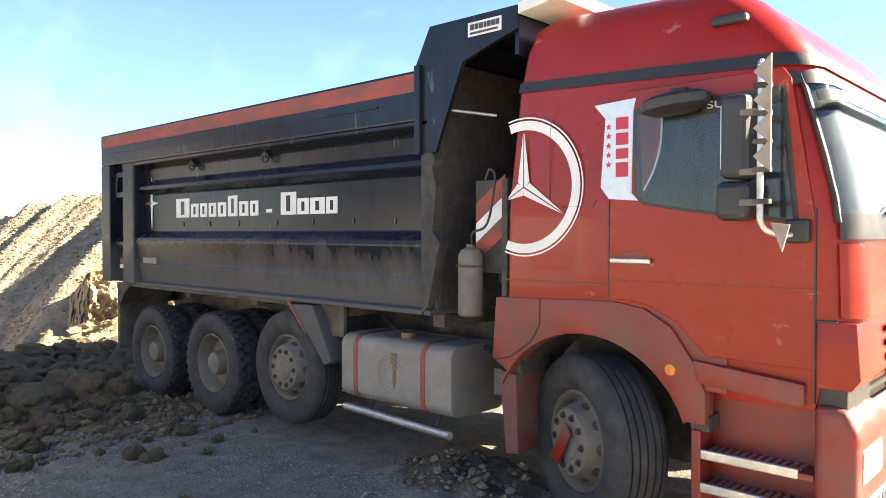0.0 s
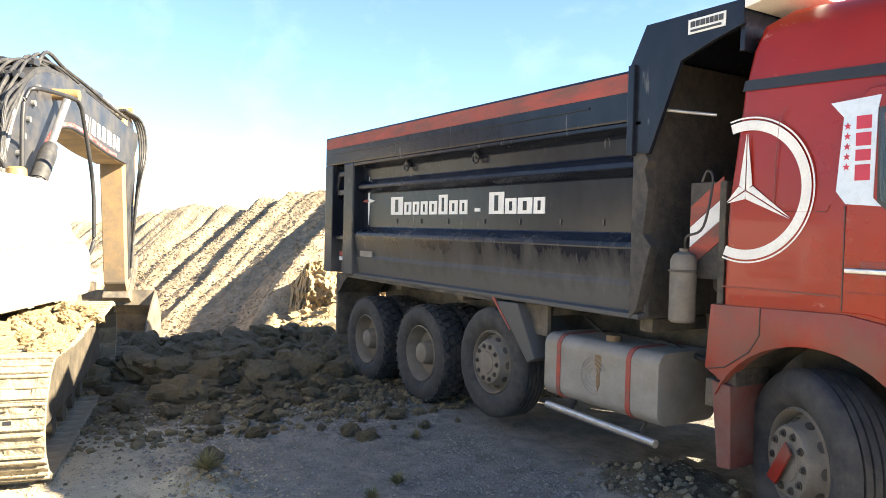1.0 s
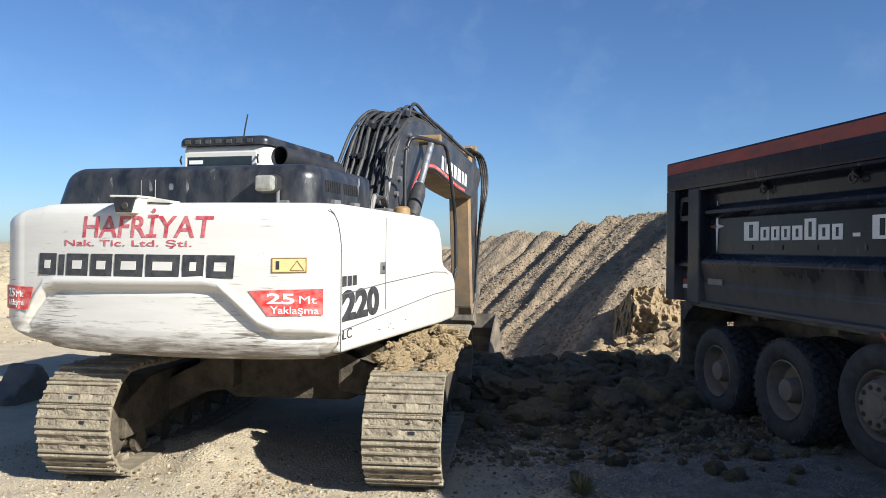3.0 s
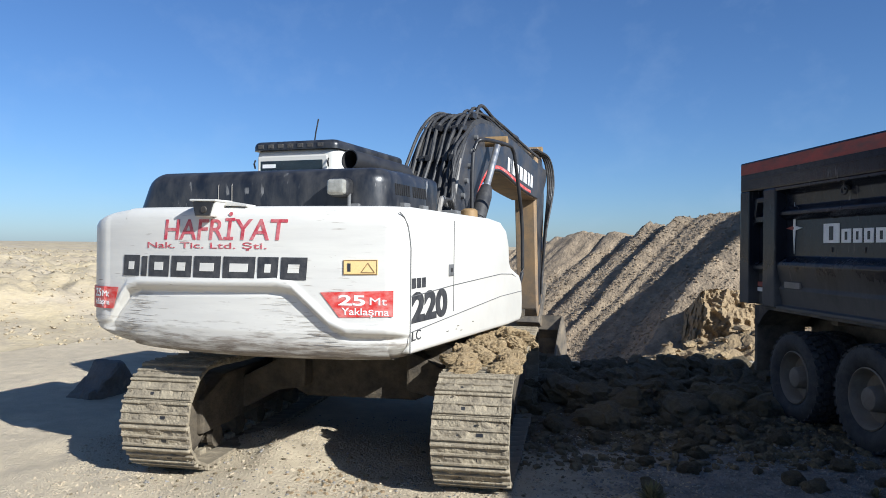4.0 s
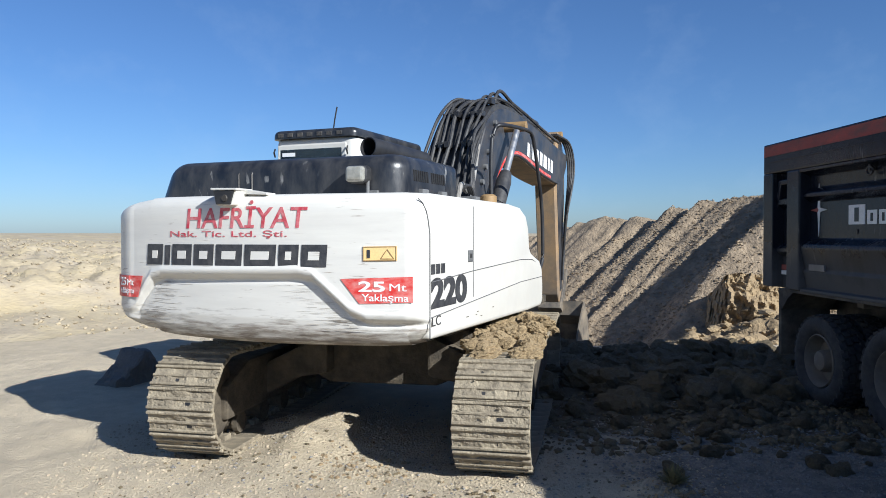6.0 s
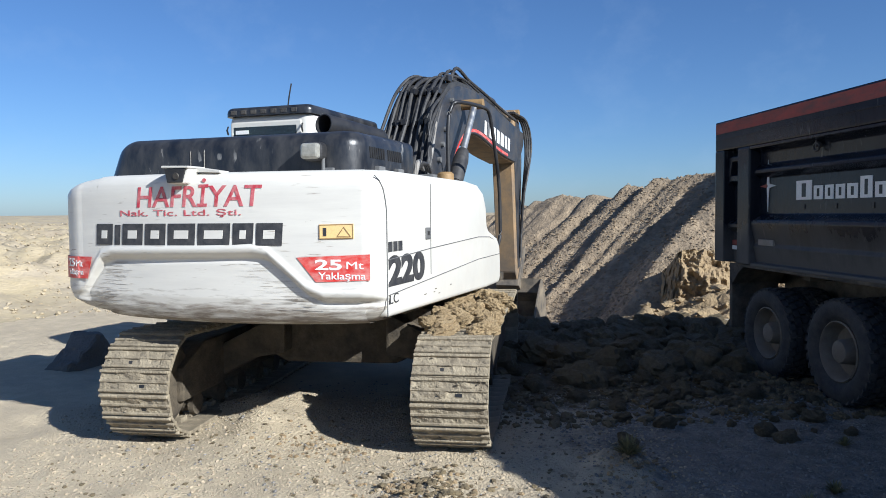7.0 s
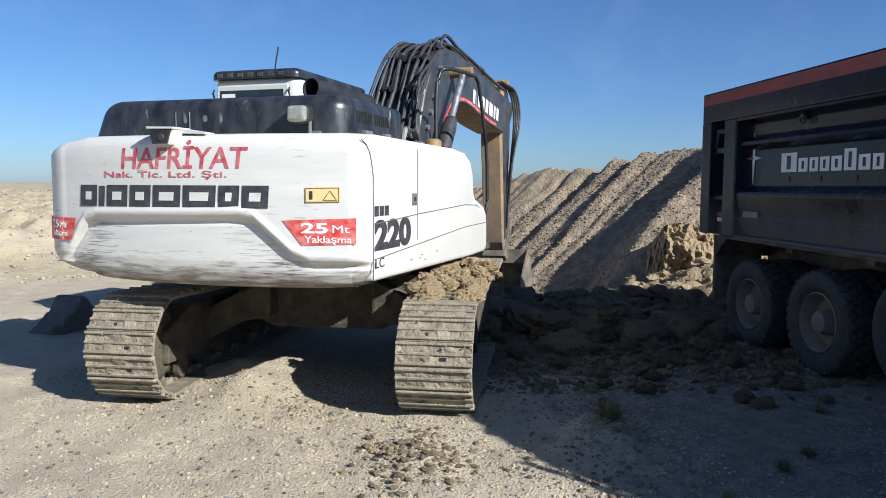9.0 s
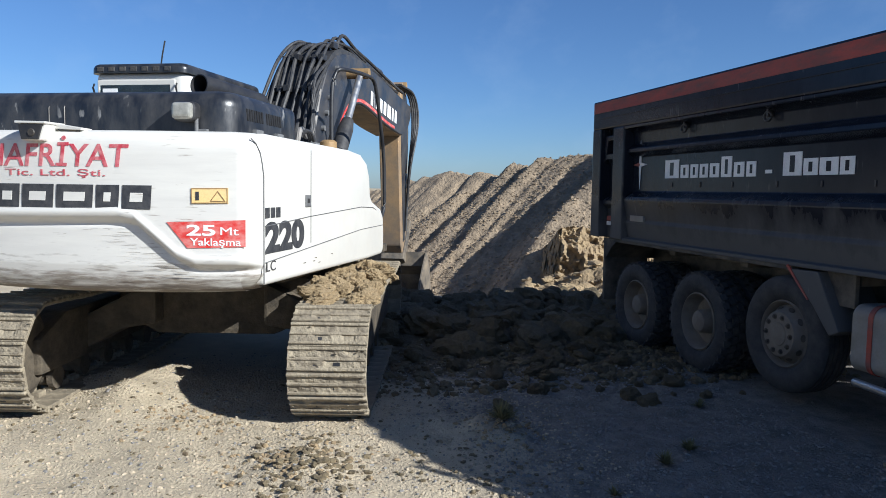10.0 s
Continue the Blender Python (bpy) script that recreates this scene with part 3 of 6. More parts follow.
def wheel(x, y, z, r, style, side=1, steer=0.0):
    """side 1: outer face towards -y. style: steer, drive or lift."""
    m = STEER(steer, x) @ pose(x, y, z, 0, 0, 90) @ Matrix.Diagonal((1.16 if steer else 1.0, 1, 1, 1))
    k = r / 0.515
    prof = [(0.05, 0.295), (0.028, 0.31), (0.004, 0.35), (-0.006, 0.40), (0.0, 0.45), (0.016, 0.488), (0.038, 0.508)]
    if style == "drive":
        prof += [(0.06, 0.500), (0.15, 0.503), (0.25, 0.500)]
    else:
        for g in (0.07, 0.115, 0.16, 0.205, 0.245):
            prof += [(g - 0.006, 0.515), (g - 0.004, 0.500), (g + 0.004, 0.500), (g + 0.006, 0.515)]
    prof += [(0.275, 0.508), (0.297, 0.488), (0.31, 0.45), (0.31, 0.38), (0.29, 0.31), (0.26, 0.295)]
    prof = [(a, rr * k) for a, rr in prof]
    w = tp("wheel", lathe(prof + [prof[0]], m, 56), M_TYRE, smooth=True)
    tagged(w, "dusty black tyre")
    if style == "drive":
        lug = bmesh.new()
        for i in range(34):
            for row, (a0, a1) in enumerate(((0.012, 0.075), (0.085, 0.15), (0.16, 0.225), (0.235, 0.298))):
                ang = 2 * math.pi * (i + 0.5 * (row % 2) + 0.2 * (row // 2)) / 34
                rr = (0.507 if row in (1, 2) else 0.498) * k
                bmesh.ops.create_cube(lug, size=1, matrix=pose(0, 0, 0, math.degrees(ang)) @ Matrix.LocRotScale(((a0 + a1) / 2, 0, rr), Euler((0, (-0.22 if row == 0 else 0.22 if row == 3 else 0), 0.15)), (a1 - a0, 0.062 * k, 0.034)))
        lug.transform(m)
        tp("tread", lug, M_TYRE, w)
    if style == "drive":
        rim = [(0.03, 0.30), (0.02, 0.288), (0.035, 0.275), (0.13, 0.262), (0.17, 0.235), (0.175, 0.13), (0.06, 0.118), (0.035, 0.105), (0.02, 0.06), (0.018, 0.0)]
    else:
        rim = [(0.04, 0.30), (0.025, 0.288), (0.04, 0.275), (0.10, 0.262), (0.085, 0.248), (0.03, 0.212), (0.0, 0.203), (-0.014, 0.192), (-0.018, 0.175), (-0.019, 0.105), (-0.026, 0.10), (-0.028, 0.0)]
    tp("rim", lathe([(a, rr * k) for a, rr in rim], m, 48), M_RIM, w, smooth=True)
    if style != "drive":
        for i in range(10):
            a = 2 * math.pi * i / 10
            c = m @ Vector((-0.018, 0.155 * k * math.cos(a), 0.155 * k * math.sin(a)))
            d = (m.to_3x3() @ Vector((-0.02, 0, 0)))
            tp("wheel_nut", joined(bar(c - d * 0.3, c + d, 0.014, 6), bar(c - d * 0.3, c + d * 0.3, 0.024, 12)), M_BOLT, w)
        for i in range(10):
            a = 2 * math.pi * (i + 0.5) / 10
            mm = m @ pose(0, 0, 0, math.degrees(a)) @ Matrix.LocRotScale((0.0545, 0, 0.226 * k), Euler((0, 0.93, 0)), None)
            tp("rim_hole", lathe([(-0.006, 0), (-0.006, 0.026), (0.004, 0.028), (0.004, 0)], mm @ Matrix.Diagonal((1, 1.25, 0.8, 1)), 16), M_BOLT, w)
    return w


# lathe runs along local x; the outer face must look towards -y, so local x points to +y
for wx, wy, wz, rr, st in ((-5.64, 0.03, 0.475, 0.515, "drive"), (-4.33, 0.03, 0.50, 0.52, "drive"), (-3.05, 0.04, 0.615, 0.515, "lift"), (0.06, 0.03, 0.53, 0.545, "steer")):
    wheel(wx, wy, wz, rr, st, 1, 27.0 if st == "steer" else 0.0)
    if st == "drive":
        wheel(wx, wy + 0.34, wz, rr, st)
for wx, wz in ((-5.64, 0.475), (-4.33, 0.50), (-3.05, 0.615), (0.06, 0.53)):
    tp("wheel", lathe([(0.05, 0), (0.05, 0.3), (0, 0.4), (0.03, 0.5), (0.28, 0.5), (0.31, 0.4), (0.28, 0), ], pose(wx, 2.17, wz, 0, 0, 90), 36), M_TYRE, smooth=True)
    tp("axle", bar((wx, 0.35, wz), (wx, 2.2, wz), 0.08), M_CHASSIS)

# chassis
for y0 in (0.82, 1.60):
    tp("frame_rail", box(-6.6, 1.2, y0, y0 + 0.09, 0.78, 1.06, 0.008), M_CHASSIS)
    tp("subframe_rail", box(-6.7, -1.2, y0 - 0.02, y0 + 0.11, 1.06, 1.24, 0.008), M_CHASSIS)
for x in (-6.4, -5.1, -3.8, -2.4, -1.3):
    tp("cross_member", box(x - 0.06, x + 0.06, 0.2, 2.3, 1.12, 1.22, 0.008), M_CHASSIS)
tp("gearbox", box(-2.2, -0.7, 0.95, 1.55, 0.45, 0.95, 0.05), M_CHASSIS)
tp("rear_beam", box(-6.72, -6.55, 0.15, 2.35, 0.95, 1.22, 0.02), M_CHASSIS)
# mudguard bar with its slanted end plate, and rear flap
tp("mudguard_bar", prism([(-6.50, 1.20), (-6.50, 1.235), (-2.93, 1.235), (-2.93, 1.19)], 0.03, 0.09, "y", 0.004), M_CHASSIS)
tp("mudguard", prism([(-2.98, 1.20), (-2.62, 1.21), (-2.36, 0.76), (-2.46, 0.71), (-2.66, 0.93)], 0.02, 0.5, "y", 0.012), M_STEEL)
tp("mudguard_trim", prism([(-2.985, 1.225), (-2.96, 1.238), (-2.70, 0.975), (-2.712, 0.962)], 0.012, 0.03, "y", 0.003), M_RED_OLD)
tp("mudguard", prism([(-2.62, 0.95), (-2.32, 0.95), (-2.32, 1.24), (-2.62, 1.24)], 0.12, 0.16, "y", 0.005), M_CHASSIS)
tp("mudflap", box(-6.52, -6.46, 0.04, 0.66, 0.42, 1.2, 0.01), M_CHASSIS)
tp("mudguard", prism([(-6.52, 1.2), (-6.42, 0.98), (-6.28, 1.12), (-6.12, 1.22)], 0.03, 0.65, "y", 0.006), M_CHASSIS)
tp("hose", tube(smooth_line([(-2.25, 0.5, 1.1), (-1.9, 0.45, 0.98), (-1.4, 0.45, 1.02), (-0.9, 0.4, 0.95)], 6), 0.02, 8), M_HOSE)

# dump box: pressed side wall
wall = [(0.0, 2.65), (0.0, 2.615), (0.10, 2.58), (0.125, 2.56), (0.135, 2.43), (0.05, 2.365), (0.045, 2.325), (0.135, 2.265), (0.135, 1.845), (0.03, 1.775),
        (0.022, 1.735), (0.075, 1.50), (0.055, 1.46), (0.10, 1.272), (0.02, 1.262), (0.02, 1.225), (0.30, 1.225), (0.30, 2.65)]
tp("side_wall", prism(wall, -5.98, -1.22, "x", 0.006, 1), M_STEEL)
tp("top_rail", box(-6.86, -1.29, 0.0, 0.16, 2.652, 3.025, 0.018), M_STEEL)
tp("red_strip", box(-6.84, -1.31, -0.004, 0.01, 2.868, 3.002, 0.002), M_RED_OLD, label="faded red painted strip")
tp("rail_rib", box(-6.66, -1.75, -0.012, 0.02, 2.79, 2.807, 0.004), M_STEEL)
tp("rear_post", box(-6.86, -6.62, 0.0, 0.22, 1.24, 2.652, 0.012), M_STEEL)
tp("side_post", box(-6.27, -5.98, 0.0, 0.2, 1.24, 2.652, 0.02), M_STEEL)
tp("rear_panel", prism([(0.14, 1.24), (0.14, 1.62), (0.06, 1.68), (0.06, 1.72), (0.14, 1.78), (0.14, 2.20), (0.05, 2.26), (0.05, 2.32), (0.14, 2.38), (0.14, 2.652), (0.3, 2.652), (0.3, 1.24)], -6.62, -6.27, "x"), M_STEEL)
tp("panel_rim", prism([(-6.60, 2.56), (-6.29, 2.56), (-6.29, 2.50), (-6.50, 2.50), (-6.56, 2.3), (-6.60, 2.2)], 0.05, 0.14, "y", 0.01), M_STEEL)
tp("reflector", box(-6.55, -6.36, 0.085, 0.142, 1.40, 1.45, 0.004), M_WHITE_DECAL, label="small pale reflector")
tp("reflector", box(-6.55, -6.36, 0.087, 0.141, 1.46, 1.52, 0.004), M_RED_OLD)
tp("reflector", box(-5.84, -5.52, 0.045, 0.075, 1.48, 1.55, 0.004), M_TANK, label="pale dusty reflector")
tp("floor_plate", box(-6.84, -1.25, 0.2, 2.3, 1.22, 1.30, 0.01), M_STEEL)
tp("far_wall", box(-6.86, -1.22, 2.2, 2.5, 1.24, 3.025, 0.02), M_STEEL)
tp("tailgate", box(-6.86, -6.72, 0.1, 2.4, 1.26, 2.99, 0.02), M_STEEL)
# wide front wall with rippled edges and the cab guard
front_edge = [(-1.30, 3.0), (-1.20, 3.0), (-1.20, 2.45), (-1.16, 2.36), (-1.19, 2.30), (-1.15, 2.16), (-1.19, 1.84), (-1.11, 1.76), (-1.13, 1.70), (-1.23, 1.30), (-1.30, 1.22)]
tp("corner_plate", prism(front_edge, 0.012, 0.11, "y", 0.008), M_STEEL_DIRTY)
tp("front_wall", prism([(-1.29, 1.24), (-1.21, 1.24), (-1.19, 1.6), (-1.19, 2.5), (-1.20, 3.1), (-1.29, 3.1)], 0.11, 2.39, "y", 0.02), M_STEEL_DIRTY)
tp("hinge_post", box(-1.335, -1.275, -0.03, 0.06, 2.40, 3.05, 0.008), M_STEEL)
guard = [(-1.345, 3.05), (-1.20, 3.315), (-0.415, 3.31), (-0.41, 3.157), (-0.62, 3.10), (-0.887, 3.012), (-1.0, 2.75), (-1.146, 2.408), (-1.275, 2.42)]
tp("guard_side", prism(guard, 0.0, 0.035, "y", 0.004), M_STEEL)
tp("guard_side", flip(prism(guard, 0.0, 0.035, "y", 0.004)), M_STEEL)
tp("guard_top", prism([(-1.33, 3.06), (-1.195, 3.305), (-0.42, 3.30), (-0.41, 3.27), (-1.17, 3.27), (-1.29, 3.05)], 0.036, 2.464, "y", 0.003), M_STEEL)
tp("guard_lip", prism([(-0.41, 3.32), (-0.10, 3.37), (-0.10, 3.29), (-0.41, 3.25)], 0.0, 2.5, "y", 0.006), M_WHITE_DECAL, label="pale dusty front lip of the guard")
plate = tp("maker_plate", box(-0.83, -0.54, -0.006, 0.001, 3.17, 3.265, 0.0), M_WHITE_DECAL, label="white plate with dark bars")
for n_bar, (x0, w) in enumerate(((-0.81, 0.036), (-0.768, 0.03), (-0.732, 0.038), (-0.688, 0.022), (-0.66, 0.03), (-0.624, 0.03), (-0.588, 0.032))):
    tp("plate_bar", box(x0, x0 + w, -0.009, -0.005, 3.212, 3.25, 0.0), M_DARKTEXT, plate)
tp("plate_bar", box(-0.81, -0.57, -0.009, -0.005, 3.182, 3.197, 0.0), M_DARKTEXT, plate)
# added hidden strip, stops sun slipping between guard and cab roof
tp("guard_beam", box(-0.46, -0.425, 0.036, 2.464, 3.0, 3.26, 0.006), M_STEEL)
tp("stay_rod", bar((-1.12, 0.03, 2.72), (-0.78, 0.25, 2.66), 0.012), M_CHROME)
for x in (-4.75, -3.39):
    tp("tarp_hook", joined(box(x - 0.012, x + 0.012, 0.06, 0.14, 2.53, 2.60, 0.004), tube([(x + 0.05 * math.cos(a), 0.07, 2.53 + 0.04 * math.sin(a)) for a in np.linspace(-math.pi, math.pi, 17)], 0.012, 8)), M_BLACK)


def block_word(x0, widths, gap):
    out, x = [], x0
    for w, h in widths:
        out.append((x, x + w, h))
        x += w + gap
    return out


brand = block_word(-5.205, ((0.285, 1.0), (0.158, 0.70), (0.14, 0.70), (0.145, 0.70), (0.158, 0.70), (0.172, 1.0), (0.158, 0.70), (0.14, 0.70)), 0.0356)
brand += block_word(-3.23, ((0.235, 1.0), (0.168, 0.70), (0.205, 0.70), (0.152, 0.70)), 0.020)
for x0, x1, h in brand:
    top = 1.997 + 0.205 * h
    blk = tp("white_block", box(x0, x1, 0.129, 0.135, 1.997, top, 0.0), M_WHITE_DECAL)
    cx, q = (x0 + x1) / 2, 0.13 * (x1 - x0)
    tp("block_slot", box(cx - q, cx + q, 0.1265, 0.13, 2.027, top - 0.03, 0.0), M_STEEL, blk)
tp("white_dash", box(-3.468, -3.375, 0.128, 0.136, 2.022, 2.055, 0.001), M_WHITE_DECAL)
for k in range(4):
    a = k * math.pi / 2
    tip = (0.30 if k % 2 else 0.17)
    p0 = Vector((-5.78, 0, 2.17))
    pts = [p0, p0 + Vector((0.035 * math.cos(a - 0.78), 0, 0.035 * math.sin(a - 0.78))), p0 + Vector((tip * math.cos(a), 0, tip * math.sin(a))), p0 + Vector((0.035 * math.cos(a + 0.78), 0, 0.035 * math.sin(a + 0.78)))]
    tp("star_ray", prism([(p.x, p.z) for p in pts], 0.124, 0.131, "y"), M_WHITE_DECAL if k != 2 else M_RED_OLD)
for x in (-5.05, -4.5, -3.95, -3.3, -2.75, -2.2, -1.7):
    tp("drain_slot", box(x - 0.01, x + 0.01, 0.126, 0.14, 1.90, 1.95, 0.003), M_BLACK)

# fuel tank with straps, cap, step bar
def tank_profile(n=8, y0=0.03, y1=0.66, z0=0.487, z1=1.008, r=0.10):
    pts = []
    for cy, cz, a0 in ((y0 + r, z0 + r, 180), (y1 - r, z0 + r, 270), (y1 - r, z1 - r, 0), (y0 + r, z1 - r, 90)):
        pts += [(cy + r * math.cos(radians(a0 + 90 * k / n)), cz + r * math.sin(radians(a0 + 90 * k / n))) for k in range(n + 1)]
    return pts


tp("fuel_tank", prism(tank_profile(), -2.24, -1.02, "x", 0.02, 2), M_TANK, label="dusty aluminium fuel tank", smooth=True)
for x in (-2.06, -1.30):
    tp("tank_strap", prism(tank_profile(8, 0.024, 0.666, 0.481, 1.014, 0.104), x - 0.022, x + 0.022, "x"), M_RED_OLD, label="red tank strap")
for rr in (0.045, 0.075, 0.105, 0.13):
    tp("tank_ridge", tube([(-1.66 + rr * math.cos(a), 0.03, 0.745 + 1.1 * rr * math.sin(a)) for a in np.linspace(0.4, 5.2, 25)], 0.005, 6), M_TANK)
tp("filler_cap", lathe([(0, 0), (0, 0.06), (0.05, 0.06), (0.05, 0)], pose(-1.62, 0.2, 1.003, 0, -90, 0), 20), M_RUST)
tp("tank_stain", prism([(-1.645, 0.91), (-1.58, 0.91), (-1.575, 0.83), (-1.59, 0.76), (-1.585, 0.69), (-1.61, 0.63), (-1.625, 0.70), (-1.62, 0.78), (-1.64, 0.84)], 0.0262, 0.0295, "y"), M_RUST)
tp("step_bar", bar((-2.13, -0.02, 0.43), (-0.98, -0.02, 0.395), 0.03), M_CHROME, label="worn metal step bar")
for x in (-2.0, -1.25):
    tp("bar_bracket", tube([(x, -0.01, 0.40), (x, 0.12, 0.39), (x, 0.2, 0.5)], 0.016, 8), M_CHASSIS)

# extinguisher canister and hazard board between cab and box
can = tp("canister", lathe([(0, 0), (0, 0.075), (0.015, 0.088), (0.42, 0.088), (0.46, 0.07), (0.48, 0.03), (0.50, 0.03), (0.50, 0)], pose(-0.86, 0.06, 1.25, 0, -90, 0), 24), M_RIM, label="dusty grey canister", smooth=True)
tp("canister_strap", tube([(-0.86 + 0.093 * math.cos(a), 0.06 + 0.093 * math.sin(a), 1.60) for a in np.linspace(0, 6.28, 25)], 0.008, 6), M_CHASSIS, can)
tp("cable", tube(smooth_line([(-0.84, 0.05, 1.75), (-0.79, 0.0, 1.83), (-0.70, 0.05, 1.9), (-0.66, 0.08, 2.2), (-0.72, 0.1, 2.27), (-0.76, 0.1, 2.2)], 6), 0.009, 6), M_HOSE)
board = tp("hazard_board", box(-0.90, -0.60, 0.16, 0.19, 1.55, 2.20, 0.006), M_STEEL_DIRTY)
for k, mat in ((0, M_RED_OLD), (1, M_WHITE_DECAL), (2, M_RED_OLD)):
    z = 1.62 + 0.14 * k
    tp("stripe", prism([(-0.89, z), (-0.63, z + 0.20), (-0.63, z + 0.335), (-0.89, z + 0.135)], 0.152, 0.161, "y"), mat, board)
tp("board_bracket", box(-0.62, -0.57, 0.1, 0.5, 1.3, 2.2, 0.01), M_CHASSIS)
tp("air_filter", lathe([(0, 0), (0, 0.2), (0.03, 0.22), (0.7, 0.22), (0.75, 0)], pose(-0.72, 0.55, 1.45, 0, -90, 0), 24), M_CHASSIS, smooth=True)

# intake stack widened unseen on the far side to keep sun off the front wall
tp("intake_stack", box(-1.17, -0.53, 2.02, 2.46, 1.2, 3.20, 0.05, 3), M_CHASSIS)

# cab shell
CAB_Z = [1.40, 1.90, 2.08, 2.70, 2.76, 2.95, 3.10, 3.18, 3.23]
CAB_X0 = [-0.51, -0.50, -0.495, -0.43, -0.42, -0.385, -0.34, -0.22, 0.20]
CAB_X1 = [1.585, 1.57, 1.54, 1.365, 1.36, 1.20, 1.05, 0.85, 0.50]
CAB_IN = [0.0, 0.0, 0.005, 0.025, 0.03, 0.045, 0.08, 0.16, 0.40]


def cab_ring(z, off=0.0, rf=0.20, rr=0.06):
    x0, x1, inn = (float(np.interp(z, CAB_Z, v)) for v in (CAB_X0, CAB_X1, CAB_IN))
    x0, x1, y0, y1 = x0 - off, x1 + off, inn - off, 2.5 - inn + off
    pts = []
    for cx, cy, r, a0 in ((x0 + rr, y0 + rr, rr, 180), (x1 - rf, y0 + rf, rf, 270), (x1 - rf, y1 - rf, rf, 0), (x0 + rr, y1 - rr, rr, 90)):
        pts += [(cx + r * math.cos(radians(a0 + 90 * k / 8)), cy + r * math.sin(radians(a0 + 90 * k / 8)), z) for k in range(9)]
    rise = 0.04 * float(sstep(2.5, 2.72, z))
    return [(px, py, pz + rise * (0.45 - px)) for px, py, pz in pts]


def cab_band(zs, i0=None, i1=None, off=0.0, cap=False):
    bm = bmesh.new()
    rows = []
    for z in zs:
        ring = cab_ring(z, off)
        rows.append([bm.verts.new(p) for p in (ring if i0 is None else ring[i0:i1])])
    n = len(rows[0])
    for p, q in zip(rows, rows[1:]):
        for k in range(n if i0 is None else n - 1):
            bm.faces.new((p[k], p[(k + 1) % n], q[(k + 1) % n], q[k]))
    if cap:
        bm.faces.new(rows[0][::-1]), bm.faces.new(rows[-1])
    return bm


def thick(bm, t):
    bmesh.ops.recalc_face_normals(bm, faces=bm.faces)
    bmesh.ops.solidify(bm, geom=list(bm.faces), thickness=t)
    return bm


tp("cab_body", cab_band([1.40, 1.6, 1.8, 1.9, 2.08, 2.3, 2.5, 2.70], cap=True), M_RED, smooth=True)
tp("roof", cab_band([2.70, 2.76, 2.95, 3.04, 3.10, 3.15, 3.18, 3.21, 3.23], cap=True), M_RED, label="red high cab roof", smooth=True)
tp("roof_band", cab_band([2.702, 2.709, 2.761, 2.768], off=0.012), M_BAND, label="black band round the cab", smooth=True)
ws = tp("windscreen", thick(cab_band([1.93, 2.1, 2.3, 2.5, 2.60], 12, 24, 0.02), 0.006), M_GLASS, smooth=True)
ws.visible_shadow = False
# added dark sheet stands in for the unlit cab interior behind the glass
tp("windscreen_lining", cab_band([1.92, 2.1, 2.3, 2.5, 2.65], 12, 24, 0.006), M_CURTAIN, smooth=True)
seal = [cab_ring(z, 0.012)[12] for z in (1.88, 2.0, 2.2, 2.4, 2.55, 2.64)]
tp("pillar_seal", tube(seal, 0.017, 8), M_BLACK, smooth=True)
tp("windscreen_header", thick(cab_band([2.58, 2.62, 2.66], 9, 27, 0.024), 0.008), M_BLACK, smooth=True)
tp("scuttle_panel", thick(cab_band([1.80, 1.86, 1.925], 12, 24, 0.02), 0.012), M_BLACK, smooth=True)
tp("sun_visor", thick(cab_band([2.47, 2.50, 2.525], 12, 24, 0.07), 0.006), M_BLACK, smooth=True)
tp("wiper", tube([(1.60, 0.45, 1.93), (1.645, 0.7, 1.98), (1.62, 1.15, 2.05)], 0.01, 6), M_BLACK)
tp("wiper", tube([(1.60, 1.35, 1.93), (1.645, 1.6, 1.98), (1.62, 2.05, 2.05)], 0.01, 6), M_BLACK)
tp("front_panel", thick(cab_band([1.42, 1.6, 1.78], 12, 24, 0.014), 0.01), M_RED, smooth=True)
for k in range(5):
    tp("grille_slat", box(1.595, 1.615, 0.5, 2.0, 1.02 + 0.075 * k, 1.06 + 0.075 * k, 0.006), M_BLACK)
tp("lower_front", prism([(0.80, 1.40), (1.58, 1.40), (1.60, 1.13), (1.56, 1.075), (1.42, 1.075), (1.40, 0.96), (0.95, 0.95), (0.80, 1.08)], 0.012, 2.488, "y", 0.008, 2), M_RED, smooth=True)
# door: a panel set proud, with its window, sticker, handle
door = tp("door", prism([(0.27, 1.44), (0.275, 2.0), (0.335, 2.60), (0.38, 2.645), (1.24, 2.655), (1.28, 2.60), (1.40, 1.90), (1.405, 1.16), (0.86, 1.17), (0.70, 1.33), (0.52, 1.42), (0.40, 1.44)], -0.007, 0.03, "y", 0.006), M_RED, label="red passenger door")
win = [(0.445, 2.515), (1.235, 2.545), (1.30, 1.90), (0.75, 1.965), (0.50, 2.01), (0.455, 2.05)]
tp("window_seal", prism([(0.425, 2.535), (1.255, 2.565), (1.325, 1.875), (0.75, 1.945), (0.49, 1.99), (0.435, 2.035)], -0.0105, 0.0, "y", 0.002), M_BLACK, door)
cur = bmesh.new()
cols = []
for k in range(121):
    x = 0.452 + 0.80 * k / 120
    z0 = float(np.interp(x, [0.455, 0.50, 0.75, 1.30], [2.05, 2.01, 1.965, 1.90])) + 0.004
    y = -0.0105 + 0.0032 * math.sin(x * 95 + 1.5 * math.sin(x * 13)) + 0.0012 * math.sin(x * 230)
    cols.append([cur.verts.new((x + 0.006 * math.sin(h * 3), y, z0 + (2.525 - z0) * h)) for h in (0, 0.33, 0.66, 1)])
